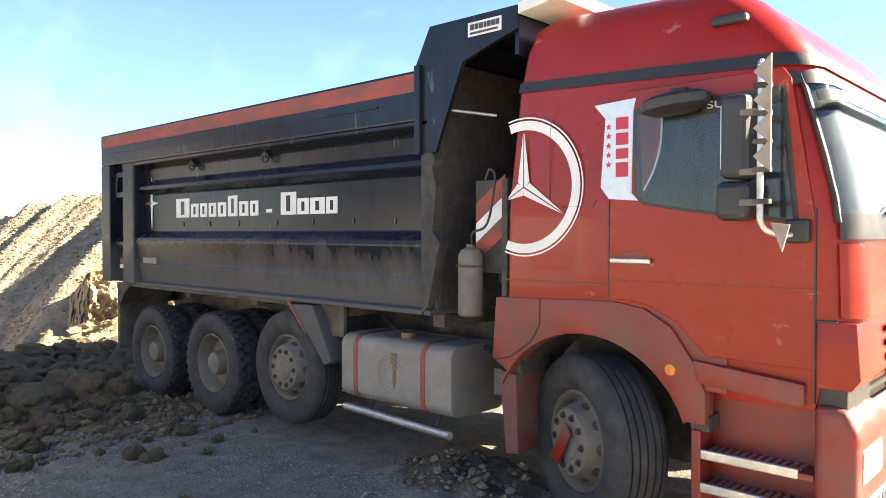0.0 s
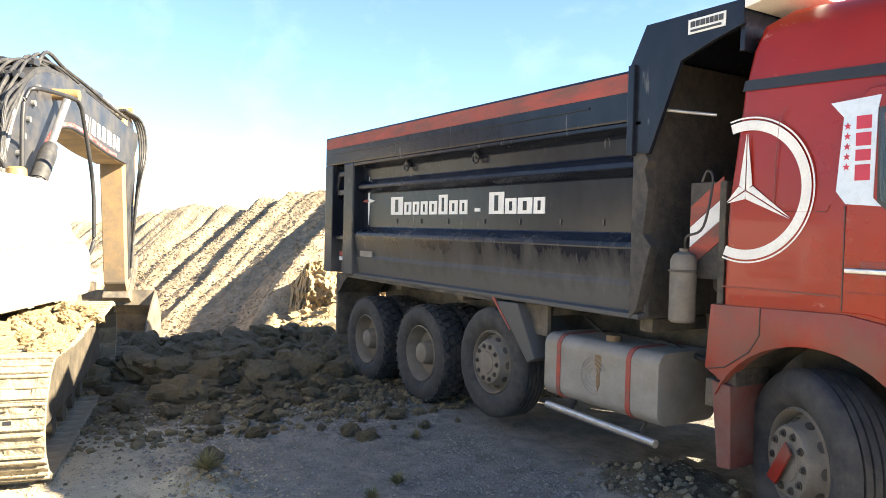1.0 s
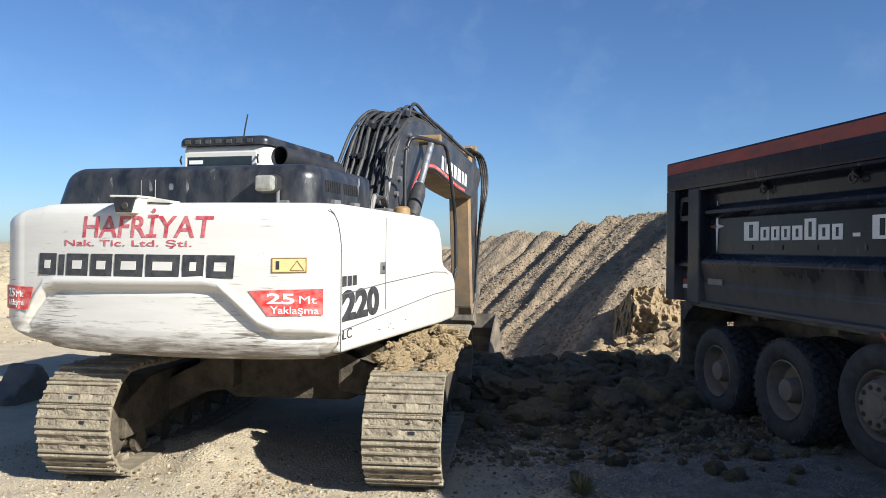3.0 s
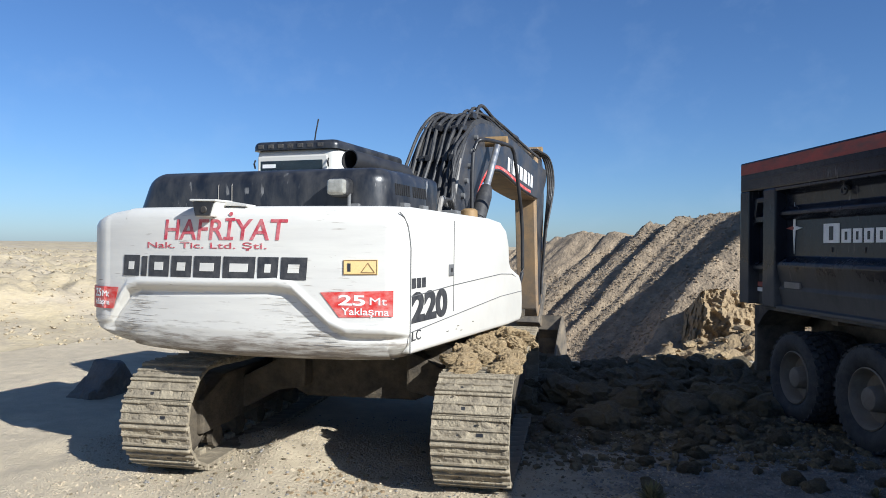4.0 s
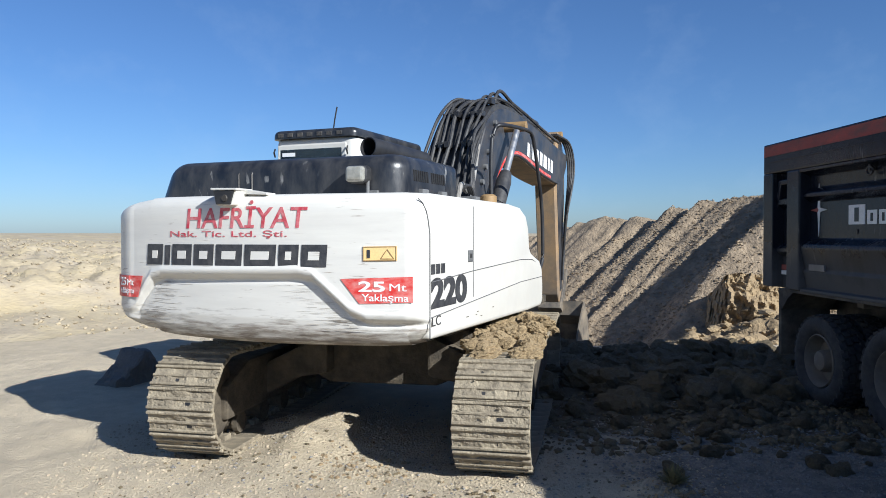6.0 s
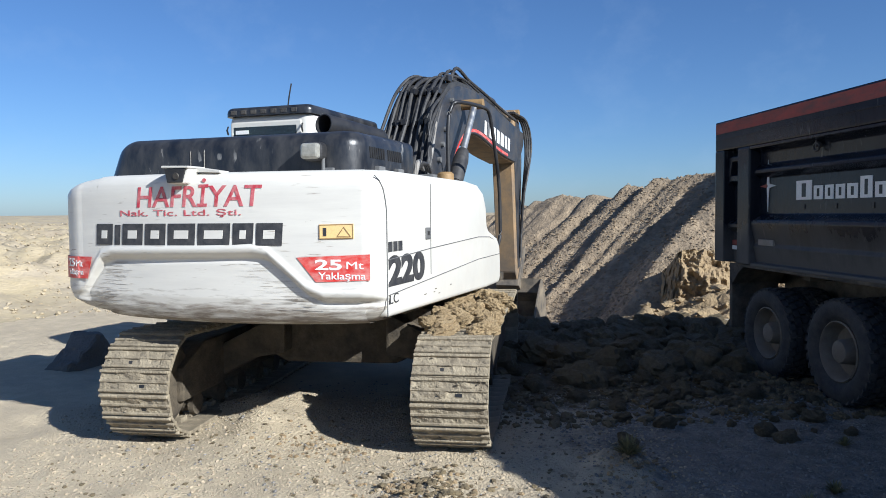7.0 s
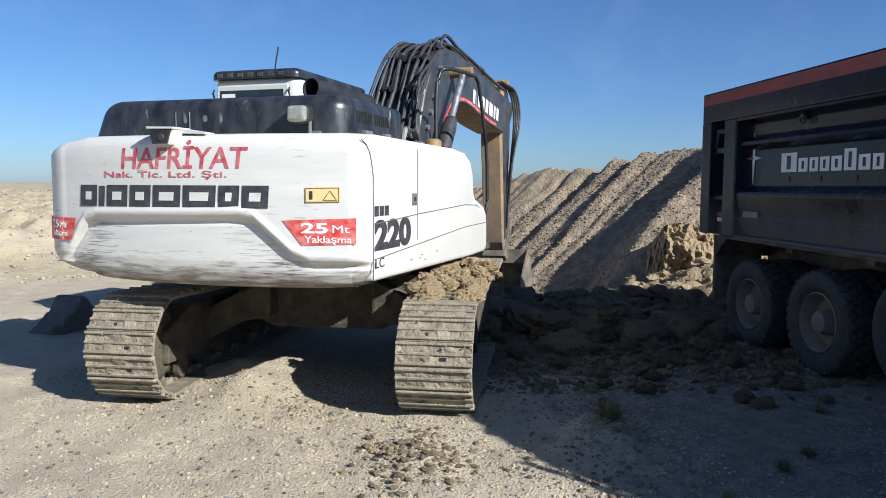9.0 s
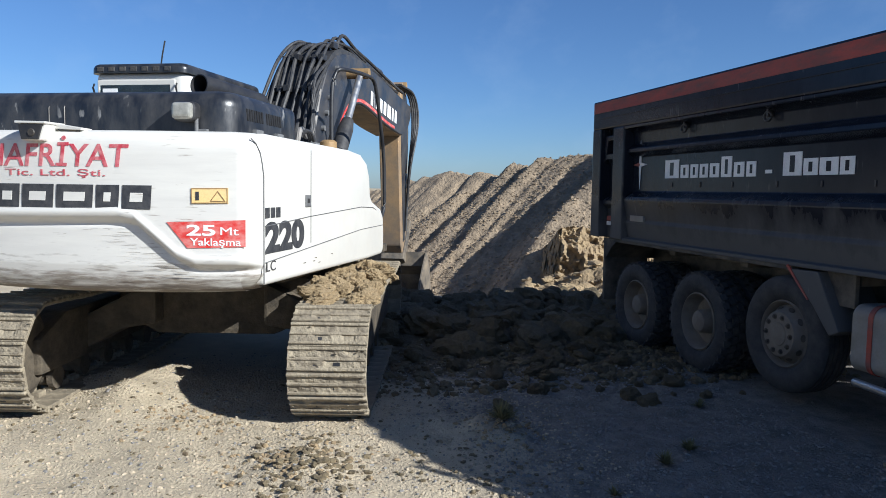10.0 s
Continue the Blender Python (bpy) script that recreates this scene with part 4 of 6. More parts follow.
for p, q in zip(cols, cols[1:]):
    for k in range(3):
        cur.faces.new((p[k], q[k], q[k + 1], p[k + 1]))
tp("curtain", cur, M_CURTAIN, door, smooth=True)
pane = tp("window_pane", prism(win, -0.025, -0.021, "y"), M_CLEAR, door)
pane.visible_shadow = False
tp("curtain_trim", tube(smooth_line([(0.605, -0.016, 2.49), (0.595, -0.016, 2.32), (0.555, -0.016, 2.18), (0.495, -0.016, 2.07)], 5), 0.006, 6), M_WHITE_DECAL, door)
tp("red_curtain", prism([(0.46, 2.50), (0.60, 2.50), (0.59, 2.32), (0.55, 2.18), (0.49, 2.07)], -0.0155, -0.0145, "y"), M_RED_OLD, door)
tp("rear_seam", box(0.262, 0.268, -0.003, 0.01, 1.45, 2.02, 0.0), M_BLACK)
tp("handle_recess", box(0.36, 0.50, -0.0085, 0.0, 1.635, 1.725, 0.003), M_RED_LOW, door)
tp("handle", box(0.29, 0.545, -0.04, -0.012, 1.655, 1.685, 0.010, 3), M_CHROME, door, "chrome door handle")
tp("door_crease", box(0.29, 1.395, -0.0105, -0.004, 1.55, 1.557, 0.002), M_RED_LOW, door)
tp("body_crease", box(-0.5, 0.25, -0.005, 0.003, 1.52, 1.53, 0.002), M_RED_LOW)
sticker = tp("sticker", prism([(0.17, 2.585), (0.44, 2.60), (0.425, 2.53), (0.415, 2.06), (0.46, 2.015), (0.27, 2.03), (0.215, 2.10), (0.245, 2.50)], -0.011, -0.006, "y"), M_STICKER, label="pale blue and crimson side sticker")
for k, (a, b) in enumerate(((0.0, 0.085), (0.105, 0.165), (0.185, 0.255), (0.275, 0.345))):
    tp("crimson_bar", prism([(0.315, 2.155 + a), (0.395, 2.155 + a), (0.395, 2.155 + b), (0.315, 2.155 + b)], -0.0135, -0.0105, "y"), M_PINK, sticker)
for k in range(5):
    z = 2.23 + 0.055 * k
    star = [(0.268 + (0.021 if j % 2 == 0 else 0.009) * math.cos(j * math.pi / 5 + 1.57), z + (0.021 if j % 2 == 0 else 0.009) * math.sin(j * math.pi / 5 + 1.57)) for j in range(10)]
    tp("crimson_star", prism(star, -0.0135, -0.0105, "y"), M_PINK, sticker)
# white ring with three blades on the cab side
ring = bmesh.new()
RC = (-0.355, 2.125)
for r0, r1, y in ((0.365, 0.425, -0.004), (0.437, 0.447, -0.004)):
    prev = None
    for a in np.linspace(radians(-114), radians(114), 60):
        row = [ring.verts.new((RC[0] + r * math.cos(a), y, RC[1] + r * math.sin(a))) for r in (r0, r1)]
        if prev and row[0].co.x > -0.49 and row[1].co.x > -0.49:
            ring.faces.new((prev[0], prev[1], row[1], row[0]))
        prev = row
for v in [v for v in ring.verts if not v.link_faces]:
    ring.verts.remove(v)
badge = tp("side_ring", ring, M_WHITE_DECAL, label="white ring emblem")
for a in (90, -30, 210):
    c, s = math.cos(radians(a)), math.sin(radians(a))
    ln = 0.345 if a != 210 else 0.15
    for sg in (-1, 1):
        w = 0.045
        p1 = (RC[0] + 0.03 * c - sg * w * s, RC[1] + 0.03 * s + sg * w * c)
        gap = 0.004
        blade = [(RC[0] - sg * gap * s, RC[1] + sg * gap * c), (RC[0] + ln * c - sg * gap * s, RC[1] + ln * s + sg * gap * c), p1]
        blade = [(max(p[0], -0.49), p[1]) for p in blade]
        tp("blade", prism(blade, -0.005, -0.002, "y"), M_WHITE_DECAL, badge)
tp("service_flap", tube([(-0.1, -0.002, 2.60), (-0.14, -0.002, 2.56), (-0.16, -0.002, 2.3), (-0.16, -0.002, 2.0), (-0.12, -0.002, 1.99), (0.16, -0.002, 1.99), (0.18, -0.002, 2.03)], 0.0028, 5), M_RED_LOW)
tp("marker_lamp", box(0.86, 1.05, 0.005, 0.07, 2.925, 2.975, 0.02, 3), M_BLACK)
# front wing over the wheel
arch = [(-0.60, 0.995), (-0.57, 1.405), (-0.24, 1.415), (0.10, 1.425), (0.30, 1.43), (0.50, 1.40), (0.66, 1.31), (0.80, 1.12), (0.86, 0.97), (0.86, 0.80), (0.76, 0.80)]
for a in range(20, 158, 8):
    arch.append((0.10 + 0.68 * math.cos(radians(a)), 0.56 + 0.66 * math.sin(radians(a))))
arch += [(-0.48, 0.93)]
tp("front_wing", prism(arch, -0.018, 0.10, "y", 0.014, 2), M_RED_LOW, label="dusty red front wing", smooth=True)
tp("wing_liner", prism([(0.10 + 0.69 * math.cos(radians(a)), 0.56 + 0.67 * math.sin(radians(a))) for a in range(20, 166, 8)] + [(0.10 + 0.73 * math.cos(radians(a)), 0.56 + 0.71 * math.sin(radians(a))) for a in range(164, 18, -8)], 0.10, 0.60, "y"), M_CHASSIS)
tp("wing_seam", tube([(-0.215, -0.021, 1.415), (-0.215, -0.021, 1.25), (-0.28, -0.021, 1.14), (-0.45, -0.021, 1.02), (-0.58, -0.021, 0.99)], 0.004, 5), M_BLACK)
tp("blinker", lathe([(0, 0), (0.0, 0.032), (0.015, 0.03), (0.02, 0)], pose(0.665, -0.015, 1.075, 0, 0, -90), 20), M_ORANGE, label="round orange side blinker")
tp("wing_bracket", box(-0.56, -0.42, 0.05, 0.4, 0.86, 1.0, 0.01), M_CHASSIS)
tp("wheel_flap", prism([(-0.56, 0.92), (-0.42, 0.90), (-0.40, 0.38), (-0.50, 0.37)], 0.0, 0.50, "y", 0.012), M_RED_FLAP, label="dusty red flap behind the front wheel")
tp("flap_hinge", box(-0.62, -0.55, 0.02, 0.09, 0.74, 0.92, 0.01), M_CHASSIS)
vane = prism([(-0.20, 0.36), (-0.10, 0.34), (0.05, 0.56), (-0.01, 0.62)], -0.035, -0.022, "y", 0.003)
vane.transform(Matrix.Translation((0.10, -0.02, 0.04)) @ STEER(27.0, 0.0))
tp("hub_vane", vane, M_RED_LOW, label="rusty red plate on the wheel hub")
tp("cab_sill", prism([(0.45, 1.44), (0.97, 1.44), (0.97, 0.98), (0.82, 0.98), (0.66, 1.28)], 0.006, 0.06, "y"), M_RED_LOW)
tp("battery_box", box(-2.3, -0.55, 1.9, 2.45, 0.36, 1.05, 0.03), M_CHASSIS)
# steps
# dark block added under the cab to close a bright gap beside the step
tp("engine_block", box(-0.35, 1.45, 0.62, 2.0, 0.36, 1.38, 0.05), M_CHASSIS)
tp("step_housing", prism([(0.80, 0.30), (1.42, 0.30), (1.42, 1.16), (0.86, 1.15), (0.80, 0.85)], 0.16, 0.6, "y", 0.01), M_RED_LOW)
tp("step_cover", prism([(0.79, 1.145), (1.36, 1.09), (1.36, 0.975), (1.22, 0.985), (0.82, 1.02)], -0.03, 0.17, "y", 0.015), M_RED_LOW, smooth=True)
tp("step_side", box(0.775, 0.83, 0.0, 0.3, 0.28, 0.76, 0.012), M_RED_LOW)
tp("wing_foot", box(0.76, 0.87, 0.02, 0.3, 0.75, 0.84, 0.015), M_CHASSIS)
for z in (0.665, 0.485):
    st = tp("step", box(0.82, 1.40, 0.0, 0.17, z - 0.055, z - 0.02, 0.01), M_RED_LOW)
    tp("step_edge", box(0.83, 1.33, -0.012, 0.015, z - 0.055, z + 0.0, 0.012, 3), M_CHROME, st, "shiny metal step edge")
    for k in range(12):
        tp("grip_bar", box(0.85 + 0.042 * k, 0.872 + 0.042 * k, 0.025, 0.155, z - 0.02, z - 0.012, 0.0), M_CHROME, st)
tp("bumper", prism([(1.40, 0.28), (1.56, 0.28), (1.60, 0.45), (1.60, 0.88), (1.55, 0.99), (1.40, 1.0)], -0.02, 2.52, "y", 0.05, 3), M_RED_LOW, label="red front bumper", smooth=True)
tp("bumper_gap", box(1.40, 1.54, 0.03, 2.47, 0.975, 1.085, 0.01), M_BLACK)
tp("corner_seam", box(1.396, 1.404, -0.010, 0.02, 1.0, 1.95, 0.0), M_BLACK)
tp("corner_seam", box(1.404, 1.50, -0.004, 0.02, 1.396, 1.406, 0.0), M_BLACK)
tp("headlamp", box(1.52, 1.612, 0.05, 0.42, 0.62, 0.80, 0.03), M_LAMP, label="clear headlamp")
np_ = tp("number_plate", box(1.602, 1.61, 0.10, 0.62, 0.42, 0.54, 0.002), M_WHITE_DECAL, label="white number plate with dark bars")
for y0 in (0.18, 0.30, 0.44):
    tp("plate_bar", box(1.61, 1.613, y0 - 0.04, y0 + 0.05, 0.445, 0.515, 0.0), M_DARKTEXT, np_)
# mirrors, with a strip of triangular reflectors on the bracket
mir = tp("mirror", box(1.00, 1.14, -0.20, -0.04, 2.10, 2.52, 0.045, 4), M_BLACK, label="black wing mirror")
tp("mirror_glass", box(0.992, 0.998, -0.165, -0.075, 2.15, 2.47, 0.002), M_CHROME, mir)
tp("lower_mirror", box(0.97, 1.14, -0.20, -0.03, 1.89, 2.09, 0.06, 4), M_BLACK, mir)
for z in (1.98, 2.13, 2.42):
    tp("mirror_bracket", box(1.10, 1.20, -0.20, -0.165, z - 0.016, z + 0.016, 0.006), M_RIM, mir)
arm = tp("mirror_arm", tube(smooth_line([(1.17, -0.02, 2.66), (1.19, -0.17, 2.655), (1.20, -0.185, 2.5), (1.20, -0.19, 2.0), (1.21, -0.18, 1.86), (1.27, -0.08, 1.82), (1.32, -0.01, 1.83)], 5), 0.016, 10), M_CHROME)
tp("arm_foot", box(1.26, 1.38, -0.05, 0.0, 1.78, 1.90, 0.03, 3), M_BLACK, arm)
for k in range(5):
    z = 2.60 - 0.135 * k - (0.02 if k == 4 else 0)
    x = 1.225 + (0.075 if k == 4 else 0)
    tri = [(x - 0.05, z + 0.005), (x + 0.035, z + 0.085), (x + 0.035, z - 0.075)] if k < 4 else [(x - 0.04, 1.90 - 0.02), (x + 0.05, 1.90 - 0.03), (x + 0.015, 1.74)]
    t3 = tp("triangle_reflector", prism(tri, -0.225, -0.21, "y", 0.004), M_REFLECTOR, arm, "dusty pale triangle reflector")
    tp("clamp", box(1.17, 1.25, -0.215, -0.165, z - 0.07, z - 0.045, 0.005), M_CHASSIS, arm)
tp("kerb_mirror", joined(lathe([(-0.03, 0), (-0.03, 0.10), (0.0, 0.145), (0.05, 0.15), (0.075, 0.12), (0.10, 0)], pose(0.72, -0.10, 2.50, 0, -95, 0) @ Matrix.Diagonal((0.9, 0.8, 1.3, 1)), 24), box(0.66, 0.76, -0.05, 0.02, 2.55, 2.62, 0.02)), M_BLACK, smooth=True)
tp("window_strip", prism([(0.84, 2.542), (1.24, 2.555), (1.235, 2.485), (0.84, 2.467)], -0.0285, -0.0255, "y"), M_BLACK)
tp("window_lettering", letters("SUPER", 0.24, 0.038), M_WHITE_DECAL).location = Vector((0.865, -0.031, 2.487)) + Vector((0, 0, 0))


# ---- excavator ----
exc = root("excavator", pose(-5.80, -4.51, 0, 0, 0, 66.0), "white crawler excavator with dark boom on muddy tracks", "excavator")


def ep(name, bm, material, parent=None, label="", smooth=False, m=None):
    return part(name, bm, material, parent or exc, label, smooth, m)


# counterweight: rings of its plan, with the pressed lower field
def rear_y(x):
    return -2.765 + 0.075 * x * x + 0.05 * x


def plan_points():
    pts = [(-1.52, -1.75), (-1.69, -2.0)]
    cx, cy, r = -1.30, -2.274, 0.43
    pts += [(cx - r * math.cos(radians(a)), cy - r * math.sin(radians(a))) for a in range(0, 81, 4)]
    xs = np.concatenate([np.linspace(-1.34, -0.98, 60), np.linspace(-0.96, 0.30, 40), np.linspace(0.31, 0.90, 70), np.linspace(0.92, 1.16, 9)])
    pts += [(x, rear_y(x)) for x in xs]
    cx, cy, r = 1.155, -2.475, 0.12
    pts += [(cx + r * math.sin(radians(a)), cy - r * math.cos(radians(a))) for a in range(15, 91, 15)]
    pts += [(1.275, -2.435), (1.2, -2.42), (1.2, -1.75)]
    return pts


def field_edge(x):
    """Height of the pressed line across the rear."""
    return float(np.interp(x, [-1.6, -1.42, -1.34, -1.24, -1.13, -1.02, 0.30, 0.42, 0.55, 0.72, 0.85, 1.4], [1.235, 1.24, 1.28, 1.42, 1.54, 1.575, 1.60, 1.58, 1.47, 1.32, 1.265, 1.26]))


def counterweight():
    bm = bmesh.new()
    base = plan_points()
    zs = [1.035, 1.04, 1.06, 1.09, 1.13] + list(np.linspace(1.15, 1.66, 64)) + list(np.linspace(1.72, 2.12, 6)) + [2.16, 2.19, 2.205, 2.212]
    ins = {1.035: 0.30, 1.04: 0.17, 1.06: 0.11, 1.09: 0.07, 1.13: 0.035, 2.16: 0.012, 2.19: 0.035, 2.205: 0.06, 2.212: 0.10}
    cen = Vector((0, -1.9))
    rows = []
    for z in zs:
        e = ins.get(z, max(0.0, 0.02 * (1.25 - z) / 0.1) if z < 1.25 else 0.0)
        row = []
        for x, y in base:
            depth = 0.0
            if y < -2.25:
                fe = field_edge(x)
                t = (fe - z)
                depth = 0.045 * float(sstep(-0.01, 0.06, t)) * float(sstep(-1.50, -1.34, x)) * (1 if z > 1.13 else max(0, (z - 1.035) / 0.1))
                lip = math.exp(-((t + 0.035) / 0.03) ** 2) * 0.014 * (1 if x > -1.2 else max(0, (x + 1.3) / 0.1))
                depth -= lip
                depth += 0.015 * math.exp(-((t - 0.04) / 0.025) ** 2) * float(sstep(-1.45, -1.2, x))
                z_low = 0.03 * (abs(x) / 1.3) ** 2
            else:
                z_low = 0.03
            y_in = (depth + e) if y < -2.25 else 0
            sx = -math.copysign(e if x < 0 else min(e, 0.1), x) if abs(x) > 1.15 else 0
            z_low += 0.035 * max(0, (abs(x) - 0.85) / 0.65) ** 2 * (1 if x < 0 else 0.5)
            row.append(bm.verts.new((x + sx, y + y_in, z + (z_low * max(0, (1.4 - z) / 0.4)) - (0.07 * max(0, (-x - 1.0) / 0.6) ** 2 if z > 1.7 else 0) * (z - 1.7) / 0.5)))
        rows.append(row)
    n = len(base)
    for p, q in zip(rows, rows[1:]):
        for k in range(n):
            bm.faces.new((p[k], p[(k + 1) % n], q[(k + 1) % n], q[k]))
    bm.faces.new(rows[0][::-1]), bm.faces.new(rows[-1])
    return bm


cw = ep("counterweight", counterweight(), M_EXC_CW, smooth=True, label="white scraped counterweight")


def on_rear(bm, x, z, off=0.003):
    """Lay a flat mesh in the x-z plane onto the bowed rear."""
    for v in bm.verts:
        xx, zz, dy = v.co.x + x, v.co.z + z, v.co.y
        v.co = Vector((xx, rear_y(xx) - off + dy, zz))
    return bm


def spell(name, bm, material, parent, label="", m=None):
    """Every loose piece of the writing becomes a part of its own."""
    bm.verts.ensure_lookup_table()
    todo = set(bm.verts)
    while todo:
        stack, island = [next(iter(todo))], set()
        while stack:
            v = stack.pop()
            if v in island:
                continue
            island.add(v)
            stack += [e.other_vert(v) for e in v.link_edges]
        todo -= island
        one = bmesh.new()
        index = {v: one.verts.new(v.co) for v in sorted(island, key=lambda q: q.index)}
        for f in sorted({f for v in island for f in v.link_faces}, key=lambda q: q.index):
            one.faces.new([index[v] for v in f.verts])
        part(name, one, material, parent, label, m=m.copy() if m is not None else None)
    bm.free()


def cut_strip(pts, n=16):
    """A flat polygon between two slanted ends, split so that it can bend: pts = lower left, lower right, upper right, upper left."""
    bm = bmesh.new()
    a, b, c, d = (Vector((p[0], 0, p[1])) for p in pts)
    lo = [bm.verts.new(a.lerp(b, k / n)) for k in range(n + 1)]
    hi = [bm.verts.new(d.lerp(c, k / n)) for k in range(n + 1)]
    for k in range(n):
        bm.faces.new((lo[k], lo[k + 1], hi[k + 1], hi[k]))
    r = bmesh.ops.extrude_face_region(bm, geom=list(bm.faces))
    for v in [g for g in r["geom"] if isinstance(g, bmesh.types.BMVert)]:
        v.co.y -= 0.003
    return bm


spell("letter", on_rear(letters("HAFR\u0130YAT", 1.12, 0.215, 0.002, 0.12, 0.012), -0.725, 1.95), M_HAF, cw, "faded red lettering")
spell("letter", on_rear(letters("Nak. Tic. Ltd. \u015eti.", 1.12, 0.062, 0.002, 0.0, 0.004), -0.90, 1.87), M_HAF, cw, "small faded red lettering")
blocks = block_word(-1.17, ((0.19, 1), (0.07, 0.95), (0.22, 1), (0.21, 1), (0.26, 1), (0.29, 1), (0.18, 1), (0.22, 1)), 0.012)
for x0, x1, h in blocks:
    b = cut_strip([(x0, 1.655), (x1 - 0.012, 1.655), (x1, 1.655 + 0.168 * h), (x0 + 0.012, 1.655 + 0.168 * h)], 4)
    blk = ep("black_block", on_rear(b, 0, 0), M_DARKTEXT, cw)
    cx = (x0 + x1) / 2
    if x1 - x0 > 0.15:
        q = 0.5 * (x1 - x0) - 0.062
        ep("block_slot", on_rear(cut_strip([(cx - q, 1.706), (cx + q - 0.006, 1.706), (cx + q, 1.770), (cx - q + 0.006, 1.770)], 2), 0, 0, 0.0065), M_EXC_CW, cw)
red = ep("red_sign", on_rear(cut_strip([(0.80, 1.385), (1.20, 1.40), (1.20, 1.59), (0.655, 1.567)], 14), 0, 0), M_REDSIGN, cw, "red distance warning sign")
spell("sign_letter", on_rear(letters("25", 0.20, 0.078, 0.002, 0.0, 0.025), 0.795, 1.475, 0.0075), M_WHITE_DECAL, red)
spell("sign_letter", on_rear(letters("Mt", 0.125, 0.055, 0.002), 1.03, 1.482, 0.0075), M_WHITE_DECAL, red)
spell("sign_letter", on_rear(letters("Yakla\u015fma", 0.35, 0.066, 0.002, 0.0, 0.006), 0.82, 1.392, 0.0075), M_WHITE_DECAL, red)
def round_corner(d, off):
    """A point of the plan: d metres along the rear from where the left corner begins to round, negative round the corner."""
    if d >= 0:
        return -1.375 + d, rear_y(-1.375 + d) - off
    a = radians(80) + d / 0.43
    return -1.30 - (0.43 + off) * math.cos(a), -2.274 - (0.43 + off) * math.sin(a)


def on_corner(bm, d0, z0, off):
    bmesh.ops.triangulate(bm, faces=bm.faces)
    bmesh.ops.subdivide_edges(bm, edges=bm.edges, cuts=2, use_grid_fill=True)
    for v in bm.verts:
        x, y = round_corner(v.co.x + d0, off - v.co.y)
        v.co = Vector((x, y, v.co.z + z0))
    return bm


red2 = ep("red_sign", on_corner(cut_strip([(-0.36, 1.375), (0.095, 1.375), (0.155, 1.555), (-0.36, 1.555)], 18), 0, 0, 0.011), M_REDSIGN, cw, "red distance warning sign")
spell("sign_letter", on_corner(letters("25", 0.10, 0.07, 0.002, 0.0, 0.02), -0.15, 1.47, 0.0165), M_WHITE_DECAL, red2)
spell("sign_letter", on_corner(letters("Mt", 0.075, 0.05, 0.002), -0.03, 1.472, 0.0165), M_WHITE_DECAL, red2)
spell("sign_letter", on_corner(letters("Yakla\u015fma", 0.20, 0.06, 0.002, 0.0, 0.006), -0.15, 1.392, 0.0165), M_WHITE_DECAL, red2)
warn = ep("warning_sticker", on_rear(cut_strip([(0.83, 1.70), (1.085, 1.705), (1.085, 1.815), (0.83, 1.81)], 8), 0, 0), M_YELLOW, cw, "pale yellow warning sticker")
ep("sticker_mark", on_rear(cut_strip([(0.862, 1.725), (0.885, 1.725), (0.885, 1.785), (0.862, 1.785)], 1), 0, 0, 0.0065), M_DARKTEXT, warn)
tri = [Vector((0.965, 0, 1.72)), Vector((1.065, 0, 1.72)), Vector((1.015, 0, 1.79))]
tl = [tri[0], tri[0].lerp(tri[1], .5), tri[1], tri[1].lerp(tri[2], .5), tri[2], tri[2].lerp(tri[0], .5), tri[0]]
ep("sticker_triangle", on_rear(tube(tl, 0.003, 5), 0, 0, 0.008), M_BRASS, warn)
ep("sticker_border", on_rear(tube([(0.835, 0, 1.705), (0.95, 0, 1.707), (1.08, 0, 1.71), (1.08, 0, 1.81), (0.95, 0, 1.808), (0.835, 0, 1.806), (0.835, 0, 1.705)], 0.003, 5), 0, 0, 0.008), M_BRASS, warn)
# scrape marks, each a thin ragged sliver
for k in range(190):
    if k < 80:
        z = rng.uniform(1.12, 1.52)
        x = 0.72 - 0.9 * (z - 1.30) - abs(rng.gauss(0, 0.16)) - 0.12
    elif k < 165:
        z = rng.uniform(1.14, 1.53)
        x = -1.30 + 0.55 * (z - 1.25) + abs(rng.gauss(0, 0.12)) + 0.03
    else:
        x, z = rng.uniform(-0.7, 1.1), rng.uniform(1.2, 1.95)
    w, h = rng.uniform(0.05, 0.24) * (0.3 if k >= 165 else 1.6), rng.uniform(0.0002, 0.0008)
    w *= 0.5
    inside = 0.0 if z > field_edge(x) else 0.046
    if abs(z - field_edge(x)) < 0.05 or abs(z - field_edge(x + w)) < 0.05 or z + 0.02 > 1.6 and x < 0.6:
        continue
    ep("scrape", on_rear(cut_strip([(x, z), (x + w, z + h * rng.uniform(-1, 1)), (x + w, z + h), (x + 0.3 * w, z + 2 * h)], 4), 0, 0, -0.0008 - inside), M_SCRAPE, cw)

# rear camera box

cambox = ep("camera_box", joined(prism([(-0.385, 2.245), (-0.36, 2.125), (-0.215, 2.125), (-0.165, 2.245)], -2.85, -2.70, "y", 0.012), prism([(-0.40, 2.245), (-0.16, 2.240), (-0.155, 2.256), (-0.40, 2.262)], -2.868, -2.66, "y", 0.005)), M_EXC, label="white rear camera box")
ep("lens", prism([(-0.378, 2.240), (-0.353, 2.133), (-0.22, 2.133), (-0.185, 2.240)], -2.862, -2.846, "y", 0.004), M_BLACK, cambox)
